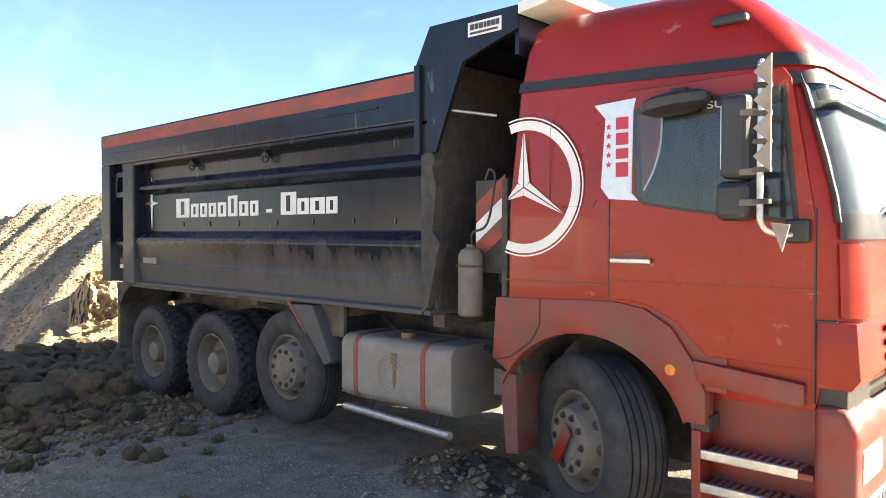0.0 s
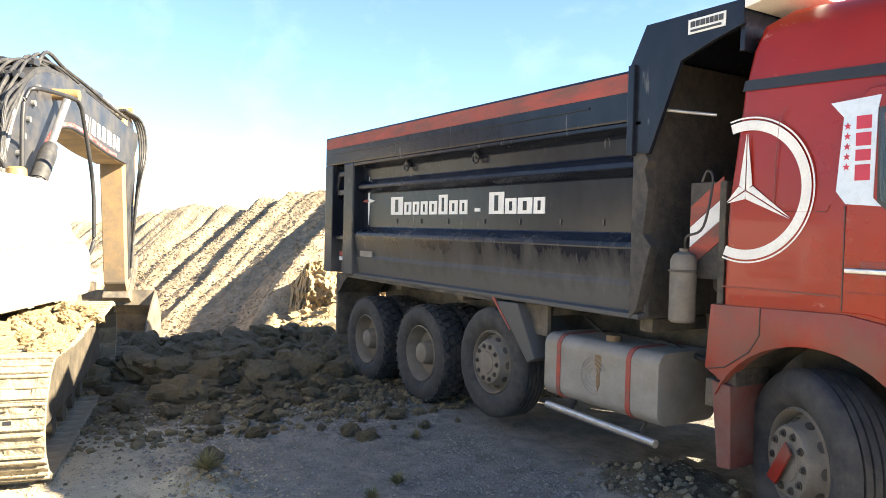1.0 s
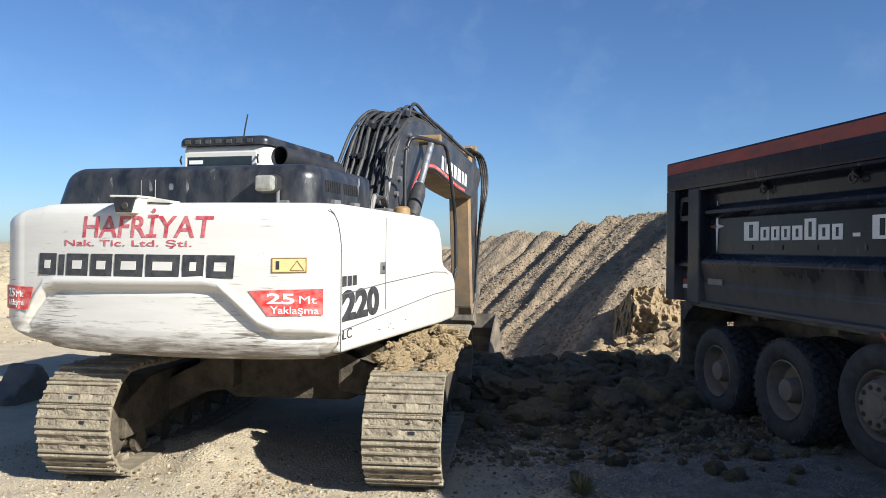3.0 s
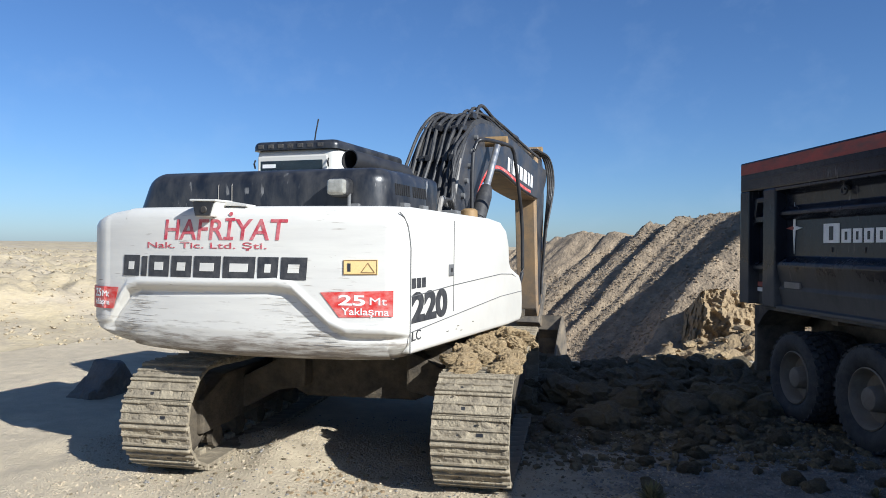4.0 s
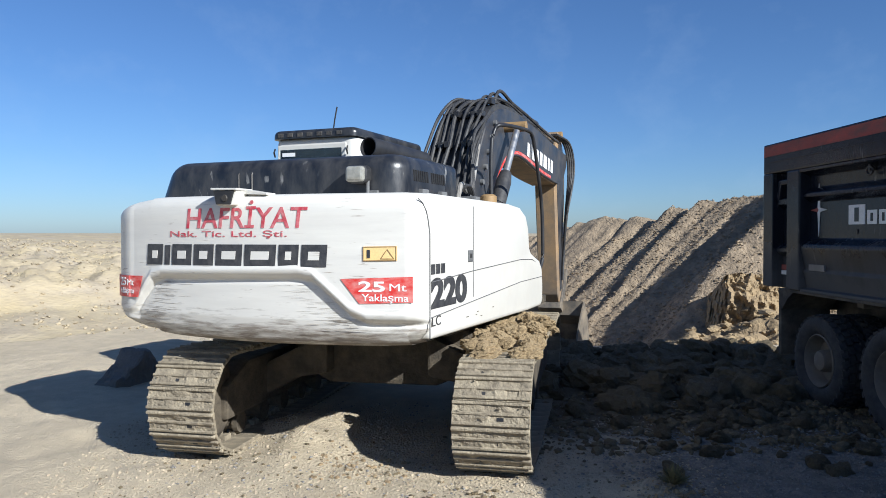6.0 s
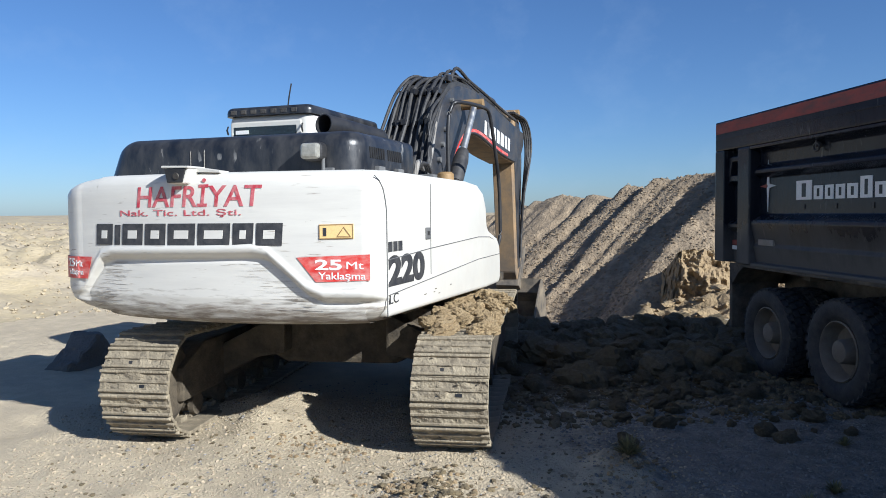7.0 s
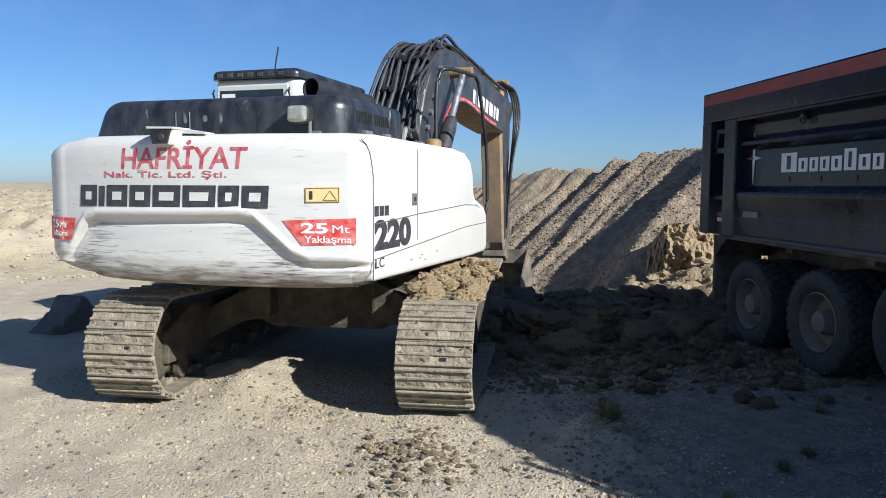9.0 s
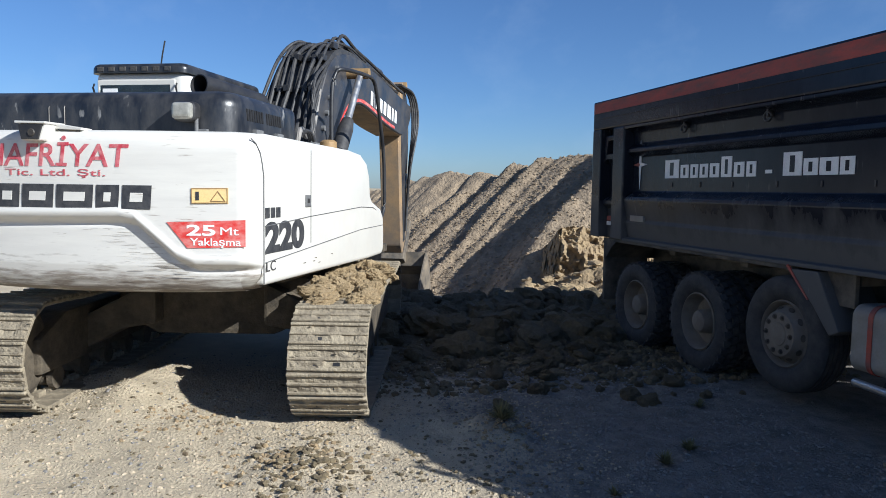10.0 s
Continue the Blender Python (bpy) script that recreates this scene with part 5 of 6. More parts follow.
ep("lens_glass", lathe([(-0.008, 0), (-0.008, 0.024), (0.004, 0.03), (0.004, 0)], pose(-0.27, -2.862, 2.18, 0, 0, 90), 16), M_BOLT, cambox)
ep("camera_bracket", prism([(-0.19, 2.215), (0.03, 2.205), (0.03, 2.222), (-0.19, 2.255)], -2.74, -2.62, "y", 0.005), M_EXC, cambox)

# right side bodywork
side = [(-2.43, 1.105), (0.35, 1.065), (0.86, 1.07), (0.94, 1.12), (0.95, 1.30), (0.92, 1.50), (0.80, 1.60), (0.42, 1.70), (0.36, 1.76), (0.33, 1.95), (0.22, 2.10), (0.0, 2.18), (-0.4, 2.205), (-2.43, 2.21)]
sb = ep("side_body", prism(side, 0.50, 1.275, "x", 0.05, 3), M_EXC, label="white right side bodywork", smooth=True)
ep("engine_bay", box(-1.34, 0.55, -2.4, -0.75, 1.12, 2.205, 0.04), M_EXC, smooth=True)
ep("deck", box(-1.34, 1.2, -1.9, 1.4, 1.06, 1.16, 0.02), M_FRAME)
ep("swing_tower", box(-0.45, 0.75, -0.75, 1.35, 1.15, 1.9, 0.06), M_BOOM)
ep("panel_line", tube([(1.278, -2.44, 1.54), (1.278, -1.5, 1.585), (1.278, 0.0, 1.635), (1.278, 0.45, 1.62), (1.272, 0.62, 1.585)], 0.004, 5), M_GREY, sb)
ep("panel_line", tube([(1.278, -2.44, 1.275), (1.278, 0.0, 1.40), (1.278, 0.88, 1.41)], 0.004, 5), M_GREY, sb)
ep("panel_line", tube([(1.278, -1.50, 1.36), (1.278, -1.50, 1.8), (1.278, -1.50, 2.14)], 0.003, 5), M_GREY, sb)
seam = [(1.278, -2.466, z) for z in (1.12, 1.4, 1.7, 1.9)]
seam += [(1.155 + 0.122 * math.sin(radians(a)), -2.475 - 0.122 * math.cos(radians(a)), z) for a, z in ((84, 1.99), (72, 2.07), (55, 2.13), (38, 2.165))]
ep("panel_line", tube(seam, 0.005, 5), M_GREY, sb)
lock = ep("door_lock", box(1.273, 1.285, -1.63, -1.51, 1.665, 1.765, 0.008), M_GREY, sb, "grey door lock")
ep("lock_slot", box(1.284, 1.288, -1.60, -1.55, 1.70, 1.735, 0.003), M_BLACK, lock)
SIDE = Matrix(((0, -1, 0, 1.2775), (1, 0, 0, 0), (0, 0, 1, 0), (0, 0, 0, 1)))


def on_side(bm, y, z):
    return SIDE @ Matrix.Translation((y, 0, z))


spell("number_letter", letters("220", 0.78, 0.235, 0.003, 0, 0.05), M_DARKTEXT, sb, "large black 220", m=on_side(None, -2.44, 1.335))
spell("number_letter", letters("LC", 0.17, 0.075, 0.003, 0.0, 0.0), M_DARKTEXT, sb, m=on_side(None, -2.42, 1.205))
for k in range(3):
    ep("black_block", box(1.277, 1.281, -2.44 + 0.10 * k, -2.365 + 0.10 * k, 1.60, 1.675, 0.0), M_DARKTEXT, sb)
for k in range(5):
    y, z = rng.uniform(-1.9, -0.9), rng.uniform(1.17, 1.22)
    ep("scrape", box(1.277, 1.279, y, y + rng.uniform(0.02, 0.06), z, z + 0.006, 0.0), M_FRAME, sb)

# black hood with vents and work lamp
def loft_box(x0, x1, y0, y1, z0, z1, r, top):
    bm = bmesh.new()
    rows = []
    levels = [(z0, 0.0), (z0 + 0.03, 0.0)] + [(z1 - top + top * math.sin(radians(a)), top * (1 - math.cos(radians(a)))) for a in range(0, 91, 15)]
    for z, e in levels:
        row = []
        for cx, cy, a0 in ((x0 + r, y0 + r, 180), (x1 - r, y0 + r, 270), (x1 - r, y1 - r, 0), (x0 + r, y1 - r, 90)):
            row += [bm.verts.new((cx + (r - e) * math.cos(radians(a0 + 15 * k)), cy + (r - e) * math.sin(radians(a0 + 15 * k)), z)) for k in range(7)]
        rows.append(row)
    n = len(rows[0])
    for p, q in zip(rows, rows[1:]):
        for k in range(n):
            bm.faces.new((p[k], p[(k + 1) % n], q[(k + 1) % n], q[k]))
    bm.faces.new(rows[0][::-1]), bm.faces.new(rows[-1])
    return bm


hood_bm = loft_box(-1.33, 1.05, -2.47, -1.43, 2.208, 2.52, 0.20, 0.12)
for v in hood_bm.verts:
    if v.co.x < -1.0:
        v.co.x += 0.13 * (v.co.z - 2.208) / 0.31
hood = ep("hood", hood_bm, M_HOOD, label="dusty black engine hood", smooth=True)
for k in range(14):
    y = -2.24 + 0.044 * k + (0.05 if k > 6 else 0)
    ep("vent_slot", prism([(y, 2.318), (y + 0.024, 2.318), (y + 0.006, 2.405), (y - 0.018, 2.405)], 1.03, 1.054, "x"), M_VENT, hood)
ep("hood_seam", tube([(-0.30, -2.474, 2.215), (-0.30, -2.474, 2.39), (-0.30, -2.44, 2.47), (-0.30, -2.36, 2.502), (-0.30, -1.9, 2.503)], 0.004, 5), M_TANK, hood)
ep("hood_seam", tube([(-0.43, -2.474, 2.215), (-0.43, -2.474, 2.39), (-0.43, -2.44, 2.47), (-0.43, -2.36, 2.502), (-0.43, -1.9, 2.503)], 0.003, 5), M_TANK, hood)
ep("hood_hinge", box(0.78, 0.86, -2.50, -2.40, 2.205, 2.235, 0.006), M_GREY, hood)
for y in (-2.15, -1.75):
    ep("hood_catch", box(1.03, 1.09, y, y + 0.12, 2.20, 2.26, 0.008), M_GREY, hood)
lamp = ep("work_lamp", box(0.62, 0.80, -2.58, -2.44, 2.285, 2.43, 0.058, 4), M_BLACK, label="round-cornered work lamp")
ep("lamp_glass", box(0.632, 0.788, -2.60, -2.53, 2.297, 2.418, 0.045, 4), M_LAMP, lamp)
ep("lamp_post", bar((0.78, -2.50, 2.20), (0.78, -2.50, 2.31), 0.014), M_GREY, lamp)

# cab
cab = ep("cab", loft_box(-1.29, -0.29, -0.72, 1.05, 1.16, 2.93, 0.10, 0.05), M_EXC, label="white operator cab", smooth=True)
ep("rear_window_frame", box(-1.24, -0.40, -0.735, -0.70, 2.40, 2.86, 0.01), M_EXC, cab)
# black sheet put in for the dim cab interior seen through the pane
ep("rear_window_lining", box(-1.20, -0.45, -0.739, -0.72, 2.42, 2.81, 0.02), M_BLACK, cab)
wp = ep("rear_window", box(-1.20, -0.45, -0.748, -0.742, 2.42, 2.81, 0.002), M_GLASS, cab)
wp.visible_shadow = False
ep("name_bar", box(-1.17, -1.01, -0.752, -0.749, 2.735, 2.775, 0.0), M_WHITE_DECAL, cab)
ep("cab_roof", loft_box(-1.31, -0.27, -0.76, 1.0, 2.925, 3.02, 0.10, 0.06), M_HOOD, cab, smooth=True)
for k in range(7):
    ep("roof_dust_patch", box(-1.22 + 0.12 * k, -1.15 + 0.12 * k, -0.766, -0.74, 2.94, 2.985, 0.006), M_STEEL_DIRTY, cab)
# black panels in place of windows, the interior's darkness as plain colour
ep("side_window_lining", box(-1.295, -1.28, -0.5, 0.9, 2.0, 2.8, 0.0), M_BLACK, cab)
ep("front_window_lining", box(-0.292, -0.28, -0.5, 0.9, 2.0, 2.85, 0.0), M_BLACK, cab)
ep("antenna", tube([(-0.66, -0.55, 3.0), (-0.64, -0.55, 3.13), (-0.61, -0.55, 3.27)], 0.008, 6), M_BLACK, cab)
for x in (-1.27, -0.38):
    ep("roof_hook", tube([(x, -0.74, 2.74), (x + 0.02, -0.79, 2.78), (x, -0.74, 2.82)], 0.01, 6), M_BLACK, cab)
# silencer: a wide open pipe lying on the hood
ep("silencer", joined(lathe([(0.30, 0.0), (0.30, 0.082), (0.0, 0.088), (0.0, 0.098), (0.03, 0.10), (0.9, 0.10), (0.98, 0.06), (0.98, 0)], Matrix.Translation((0.13, -1.25, 2.73)) @ pose(0, 0, 0, 0, 4, 78), 28)), M_BLACK, label="black silencer pipe", smooth=True)
ep("silencer_box", box(0.0, 0.72, -1.42, -0.4, 2.20, 2.60, 0.08, 3), M_HOOD, smooth=True)

# boom: welded plate profile
BR0, BR1 = -0.08, 0.42
top_edge = smooth_line([(0.55, 0, 1.55), (0.80, 0, 2.30), (1.22, 0, 3.03), (1.55, 0, 3.40), (2.0, 0, 3.58), (2.7, 0, 3.64), (3.7, 0, 3.58), (5.0, 0, 3.46), (5.95, 0, 3.37)], 4)
low_edge = smooth_line([(5.40, 0, 2.78), (4.3, 0, 2.86), (3.3, 0, 3.0), (2.75, 0, 3.02), (2.28, 0, 2.90), (1.85, 0, 2.56), (1.45, 0, 2.0), (1.15, 0, 1.5)], 4)
tip = [(6.10, 3.36), (6.08, 3.15), (5.85, 2.92)]
boom = ep("boom", prism([(p.x, p.z) for p in top_edge] + tip + [(p.x, p.z) for p in low_edge], BR0, BR1, "x", 0.012, 1), M_BOOM, label="dark grey boom")


def edge_band(line, lift, h, x0, x1, i0, i1):
    bm = bmesh.new()
    rows = []
    for p in line[i0:i1]:
        rows.append([bm.verts.new((x, p.x, p.z + lift + dz)) for x, dz in ((x0, 0), (x1, 0), (x1, h), (x0, h))])
    for p, q in zip(rows, rows[1:]):
        for k in range(4):
            bm.faces.new((p[k], p[(k + 1) % 4], q[(k + 1) % 4], q[k]))
    bm.faces.new(rows[0]), bm.faces.new(rows[-1][::-1])
    return bm


ep("red_line", edge_band(low_edge, 0.03, 0.045, BR1 - 0.002, BR1 + 0.004, 2, 24), M_REDSIGN, boom, "red line along the boom edge")
ep("underside", edge_band(low_edge, -0.012, 0.01, BR0 + 0.03, BR1 - 0.03, 0, 16), M_STICK, boom)
SIDEB = Matrix(((0, -1, 0, BR1 + 0.003), (1, 0, 0, 0), (0, 0, 1, 0), (0, 0, 0, 1)))
for k, w in enumerate((0.20, 0.09, 0.24, 0.22, 0.24, 0.30, 0.19, 0.22)):
    x0 = 3.35 + sum((0.20, 0.09, 0.24, 0.22, 0.24, 0.30, 0.19, 0.22)[:k])
    z = 3.10 - 0.085 * (x0 - 3.15)
    ep("white_block", prism([(x0, z), (x0 + w - 0.09, z - 0.085 * w), (x0 + w - 0.06, z + 0.21 - 0.1 * w), (x0 + 0.03, z + 0.21)], BR1 + 0.001, BR1 + 0.005, "x"), M_WHITE_DECAL, boom)
# hard pipes and hoses along the back of the boom
back = [(0.48, 1.75), (0.70, 2.30), (1.10, 3.00), (1.44, 3.42), (1.85, 3.64), (2.5, 3.70), (3.4, 3.66)]
bm = bmesh.new()
rows = []
for p in smooth_line([(y, 0, z) for y, z in back], 4):
    rows.append([bm.verts.new((x, p.x + dy, p.z + dz)) for x, dy, dz in ((-0.20, 0.02, -0.02), (0.40, 0.02, -0.02), (0.40, 0.10, -0.10), (-0.20, 0.10, -0.10))])
for p, q in zip(rows, rows[1:]):
    for k in range(4):
        bm.faces.new((p[k], p[(k + 1) % 4], q[(k + 1) % 4], q[k]))
bm.faces.new(rows[0]), bm.faces.new(rows[-1][::-1])
ep("pipe_tray", bm, M_HOSE, boom)
for k, x in enumerate((-0.14, -0.05, 0.05, 0.16, 0.26, 0.36)):
    pts = [(x + 0.02 * math.sin(3 * j + k), y - 0.03 - 0.02 * (k % 3), z + 0.02 + 0.025 * (k % 2)) for j, (y, z) in enumerate(back)]
    ep("boom_pipe", tube(smooth_line(pts, 6), 0.018 if k % 2 else 0.026, 8), M_HOSE, boom)
    for j, (y, z) in enumerate(back[1:5]):
        ep("pipe_clamp", box(x - 0.034, x + 0.034, y - 0.035 - 0.05 * (k % 3), y + 0.03, z - 0.03, z + 0.045, 0.008), M_BLACK, boom)
for k in range(2):
    x = -0.20 - 0.05 * k
    ep("boom_hose", tube(smooth_line([(x, 0.35, 1.9), (x - 0.02, 0.60, 2.35), (x, 1.05, 2.95 + 0.03 * k), (x + 0.03, 1.45, 3.42 + 0.04 * k), (x + 0.14, 1.8, 3.68 + 0.03 * k), (x + 0.34, 2.15, 3.64)], 6), 0.022, 8), M_HOSE, boom)
for k in range(3):
    x = 0.15 + 0.10 * k
    ep("boom_hose", tube(smooth_line([(x, 1.9, 3.62), (x, 2.2, 3.80 + 0.03 * k), (x + 0.03, 2.7, 3.77), (x, 3.6, 3.67 + 0.03 * k), (x + 0.05, 4.6, 3.59), (x + 0.05, 5.5, 3.53)], 6), 0.024, 8), M_HOSE, boom)
for k in range(5):
    a = 0.30 + 0.05 * k
    ep("foot_hose", tube(smooth_line([(0.55 - 0.04 * k, 0.0, 2.2), (0.55, 0.15 + 0.05 * k, 2.45), (0.47, 0.55 + 0.06 * k, 2.40), (0.44, 0.85, 2.55 + 0.12 * k), (0.42, 1.1 + 0.08 * k, 3.0 + 0.1 * k)], 6), 0.03 if k == 0 else 0.02, 8), M_HOSE if k else M_TANK, boom)
ep("valve_block", box(0.40, 0.66, 0.35, 0.75, 2.19, 2.33, 0.03), M_GREY)
ep("filler_cap", lathe([(0, 0), (0, 0.09), (0.10, 0.085), (0.12, 0.06), (0.12, 0)], pose(1.0, -0.25, 2.19, 0, -90, 0), 20), M_BRASS, label="brown filler cap", smooth=True)
for k in range(5):
    ep("pipe_boss", lathe([(0, 0), (0, 0.035), (0.04, 0.035), (0.04, 0)], pose(BR1, 1.2 + 0.13 * k, 2.55 + 0.2 * k, 0, 0, 0), 12), M_GREY, boom)
# boom cylinder on the right, arm cylinder above
ep("boom_cylinder", bar((0.62, 0.95, 1.9), (0.62, 1.55, 2.62), 0.085), M_BLACK, label="black boom cylinder", smooth=True)
ep("cylinder_boot", tube([(0.62, 1.25, 2.26), (0.62, 1.50, 2.56), (0.62, 1.60, 2.68)], [0.095, 0.10, 0.075], 16), M_HOSE, smooth=True)
ep("cylinder_rod", bar((0.62, 1.55, 2.62), (0.60, 2.2, 3.34), 0.045), M_CHROME, label="chrome cylinder rod", smooth=True)
ep("boom_cylinder", bar((-0.175, 1.1, 1.9), (-0.175, 2.2, 3.34), 0.085), M_BLACK, smooth=True)
ep("cylinder_pin", bar((-0.36, 2.22, 3.36), (0.72, 2.22, 3.36), 0.07), M_BRASS, smooth=True)
ep("arm_cylinder", bar((0.17, 2.6, 3.77), (0.17, 4.7, 3.74), 0.085), M_BOOM, smooth=True)
ep("arm_rod", bar((0.17, 4.7, 3.74), (0.17, 5.75, 3.69), 0.05), M_CHROME, smooth=True)
# stick
stick = ep("stick", prism([(5.42, 2.85), (5.55, 3.5), (5.70, 3.75), (5.90, 3.73), (6.12, 3.38), (6.22, 2.9), (6.10, 0.75), (5.86, 0.62), (5.72, 0.80)], -0.01, 0.35, "x", 0.015, 1), M_STICK, label="mud-stained excavator stick")
ep("stick_side", prism([(5.60, 2.8), (5.72, 3.55), (5.98, 3.5), (6.12, 2.9), (6.02, 0.9), (5.86, 0.85)], 0.345, 0.358, "x"), M_BOOM, stick)
ep("stick_lug", bar((-0.06, 5.80, 3.69), (0.40, 5.80, 3.69), 0.075), M_BRASS, stick)
for k in range(4):
    ep("stick_hose", tube(smooth_line([(0.30 + 0.03 * k, 5.4, 3.66), (0.40 + 0.03 * k, 5.95 + 0.03 * k, 3.55), (0.44 + 0.03 * k, 6.15 + 0.02 * k, 3.05), (0.40 + 0.02 * k, 6.08 - 0.05 * k, 2.2), (0.39, 5.98, 1.5), (0.38, 5.95, 1.05)], 6), 0.022, 8), M_HOSE, stick)
ep("stick_plate", box(0.358, 0.364, 5.98, 6.10, 1.85, 2.12, 0.0), M_WHITE_DECAL, stick)
ep("bucket_cylinder", bar((0.17, 6.28, 2.9), (0.17, 6.22, 1.3), 0.075), M_BOOM, smooth=True)
DOWN = Matrix.Translation((0, 0, -0.28))
ep("bucket_link", prism([(5.75, 0.55), (6.30, 1.25), (6.38, 1.18), (5.95, 0.45)], -0.05, 0.39, "x", 0.02), M_BUCKET)
# bucket, open towards the machine
shell = [(5.95, 0.95), (6.25, 0.62), (6.38, 0.20), (6.25, -0.15), (5.90, -0.38), (5.45, -0.42), (5.05, -0.30)]
inner = [(5.06, -0.24), (5.45, -0.36), (5.87, -0.32), (6.19, -0.11), (6.31, 0.20), (6.20, 0.50), (5.93, 0.69)]
bucket = ep("bucket", prism(shell + inner, -0.42, 0.76, "x"), M_BUCKET, label="worn steel digging bucket", m=DOWN.copy())
for x in (-0.44, 0.76):
    ep("bucket_side", prism(shell + [(5.12, -0.08), (5.35, 0.40), (5.65, 0.72)], x, x + 0.03, "x", 0.005), M_BUCKET, bucket, m=DOWN.copy())
for k in range(5):
    x = -0.36 + 0.265 * k
    ep("tooth", prism([(5.16, -0.24), (5.16, -0.36), (4.84, -0.26)], x - 0.04, x + 0.04, "x", 0.006), M_BUCKET, bucket, m=DOWN.copy())
# guard rail at the right front
ep("guard_rail", tube(smooth_line([(0.95, 0.0, 2.17), (0.95, 0.0, 2.8), (0.97, 0.06, 3.02), (1.03, 0.16, 3.08), (1.12, 0.75, 3.10), (1.14, 0.95, 3.06), (1.15, 1.05, 2.9), (1.15, 1.35, 2.3), (1.15, 1.42, 1.85), (1.15, 1.38, 1.55), (1.15, 1.0, 1.35), (1.15, 0.9, 1.3)], 5), 0.022, 10), M_BLACK, label="black tubular guard rail", smooth=True)

# ---- undercarriage ----
REL = (pose(-5.80, -4.51, 0, 0, 0, 66.0)).inverted() @ pose(-5.55, -4.60, 0, 0, 0, 76.0)
TRACK_Y = (-2.25, 2.15)
RAD, LIFT = 0.43, 0.02


def track_path(n):
    """Points and headings round the chain, in the y-z plane."""
    y0, y1 = TRACK_Y[0] + RAD, TRACK_Y[1] - RAD
    flat, arc = y1 - y0, math.pi * RAD
    total = 2 * flat + 2 * arc
    out = []
    for k in range(n):
        s = total * k / n
        if s < flat:
            out.append((y0 + s, LIFT, 0.0))
        elif s < flat + arc:
            a = (s - flat) / RAD
            out.append((y1 + RAD * math.sin(a), LIFT + RAD - RAD * math.cos(a), a))
        elif s < 2 * flat + arc:
            q = (s - flat - arc) / flat
            out.append((y1 - q * flat, LIFT + 2 * RAD - 0.03 * math.sin(q * math.pi * 2) ** 2, math.pi))
        else:
            a = (s - 2 * flat - arc) / RAD
            out.append((y0 - RAD * math.sin(a), LIFT + RAD + RAD * math.cos(a), math.pi + a))
    return out


shoe_bm = joined(box(-0.30, 0.30, -0.094, 0.096, 0.0, 0.028, 0.004, 1), box(-0.30, 0.30, -0.094, -0.070, -0.026, 0.002, 0.005, 1), box(-0.30, 0.30, -0.016, 0.008, -0.020, 0.002, 0.005, 1), box(-0.30, 0.30, 0.062, 0.086, -0.022, 0.002, 0.005, 1),
                 box(-0.10, -0.04, -0.06, 0.05, 0.02, 0.07, 0.0), box(0.04, 0.10, -0.06, 0.05, 0.02, 0.07, 0.0))
n_before = len(shoe_bm.faces)
for x in (-0.075, 0.075):
    bmesh.ops.create_cube(shoe_bm, size=1, matrix=Matrix.LocRotScale((x, 0.035, -0.0015), None, (0.05, 0.026, 0.006)))
shoe_bm.faces.ensure_lookup_table()
for f in shoe_bm.faces[n_before:]:
    f.material_index = 1
bmesh.ops.recalc_face_normals(shoe_bm, faces=shoe_bm.faces)
SHOES = []
for k in range(7):
    one = shoe_bm.copy()
    mud = bmesh.new()
    bmesh.ops.create_grid(mud, x_segments=26, y_segments=9, size=0.5, matrix=Matrix.Diagonal((0.59, 0.175, 1, 1)))
    for v in mud.verts:
        q = v.co * 9 + Vector((13.0 * k, 0, 0))
        thick_ = 0.020 * (noise.noise(q) + 0.25 + 0.5 * noise.noise(q * 2.7)) + 0.004 * noise.noise(q * 8)
        v.co.z = -max(-0.01, thick_)
    bmesh.ops.reverse_faces(mud, faces=mud.faces)
    tmp = bpy.data.meshes.new("mud")
    mud.to_mesh(tmp)
    mud.free()
    one.from_mesh(tmp)
    shoe_me = bpy.data.meshes.new("track_shoe")
    one.to_mesh(shoe_me)
    one.free()
    shoe_me.materials.append(M_TRACK)
    shoe_me.materials.append(M_BLACK)
    SHOES.append(shoe_me)
shoe_bm.free()
for cx in (-1.29, 1.29):
    tr = ep("track_frame", prism([(-1.75, 0.25), (1.7, 0.25), (1.7, 0.55), (1.2, 0.72), (-1.3, 0.72), (-1.75, 0.55)], cx - 0.16, cx + 0.16, "x", 0.03), M_FRAME, m=REL.copy(), label="muddy track frame")
    for y0 in (TRACK_Y[0] + RAD, TRACK_Y[1] - RAD):
        ep("sprocket", lathe([(-0.10, 0), (-0.10, 0.30), (-0.05, 0.38), (0.05, 0.38), (0.10, 0.30), (0.10, 0)], pose(cx, y0, LIFT + RAD), 24), M_FRAME, tr, m=REL.copy())
    for k in range(7):
        ep("roller", lathe([(-0.14, 0), (-0.14, 0.10), (-0.09, 0.10), (-0.09, 0.075), (0.09, 0.075), (0.09, 0.10), (0.14, 0.10), (0.14, 0)], pose(cx, -1.45 + 0.48 * k, 0.17), 16), M_FRAME, tr, m=REL.copy())
    for k, (y, z, a) in enumerate(track_path(51)):
        sh = new("track_shoe", SHOES[rng.randrange(7)])
        sh.parent = tr
        sh.matrix_local = REL @ (Matrix.Translation((cx + rng.uniform(-0.004, 0.004), y, z)) @ Matrix.Rotation(a, 4, "X"))
ep("car_body", prism([(-0.95, 0.62), (-0.55, 0.42), (0.55, 0.42), (0.95, 0.62), (0.9, 0.98), (-0.9, 0.98)], -0.75, 0.75, "y", 0.05), M_FRAME, m=REL.copy())
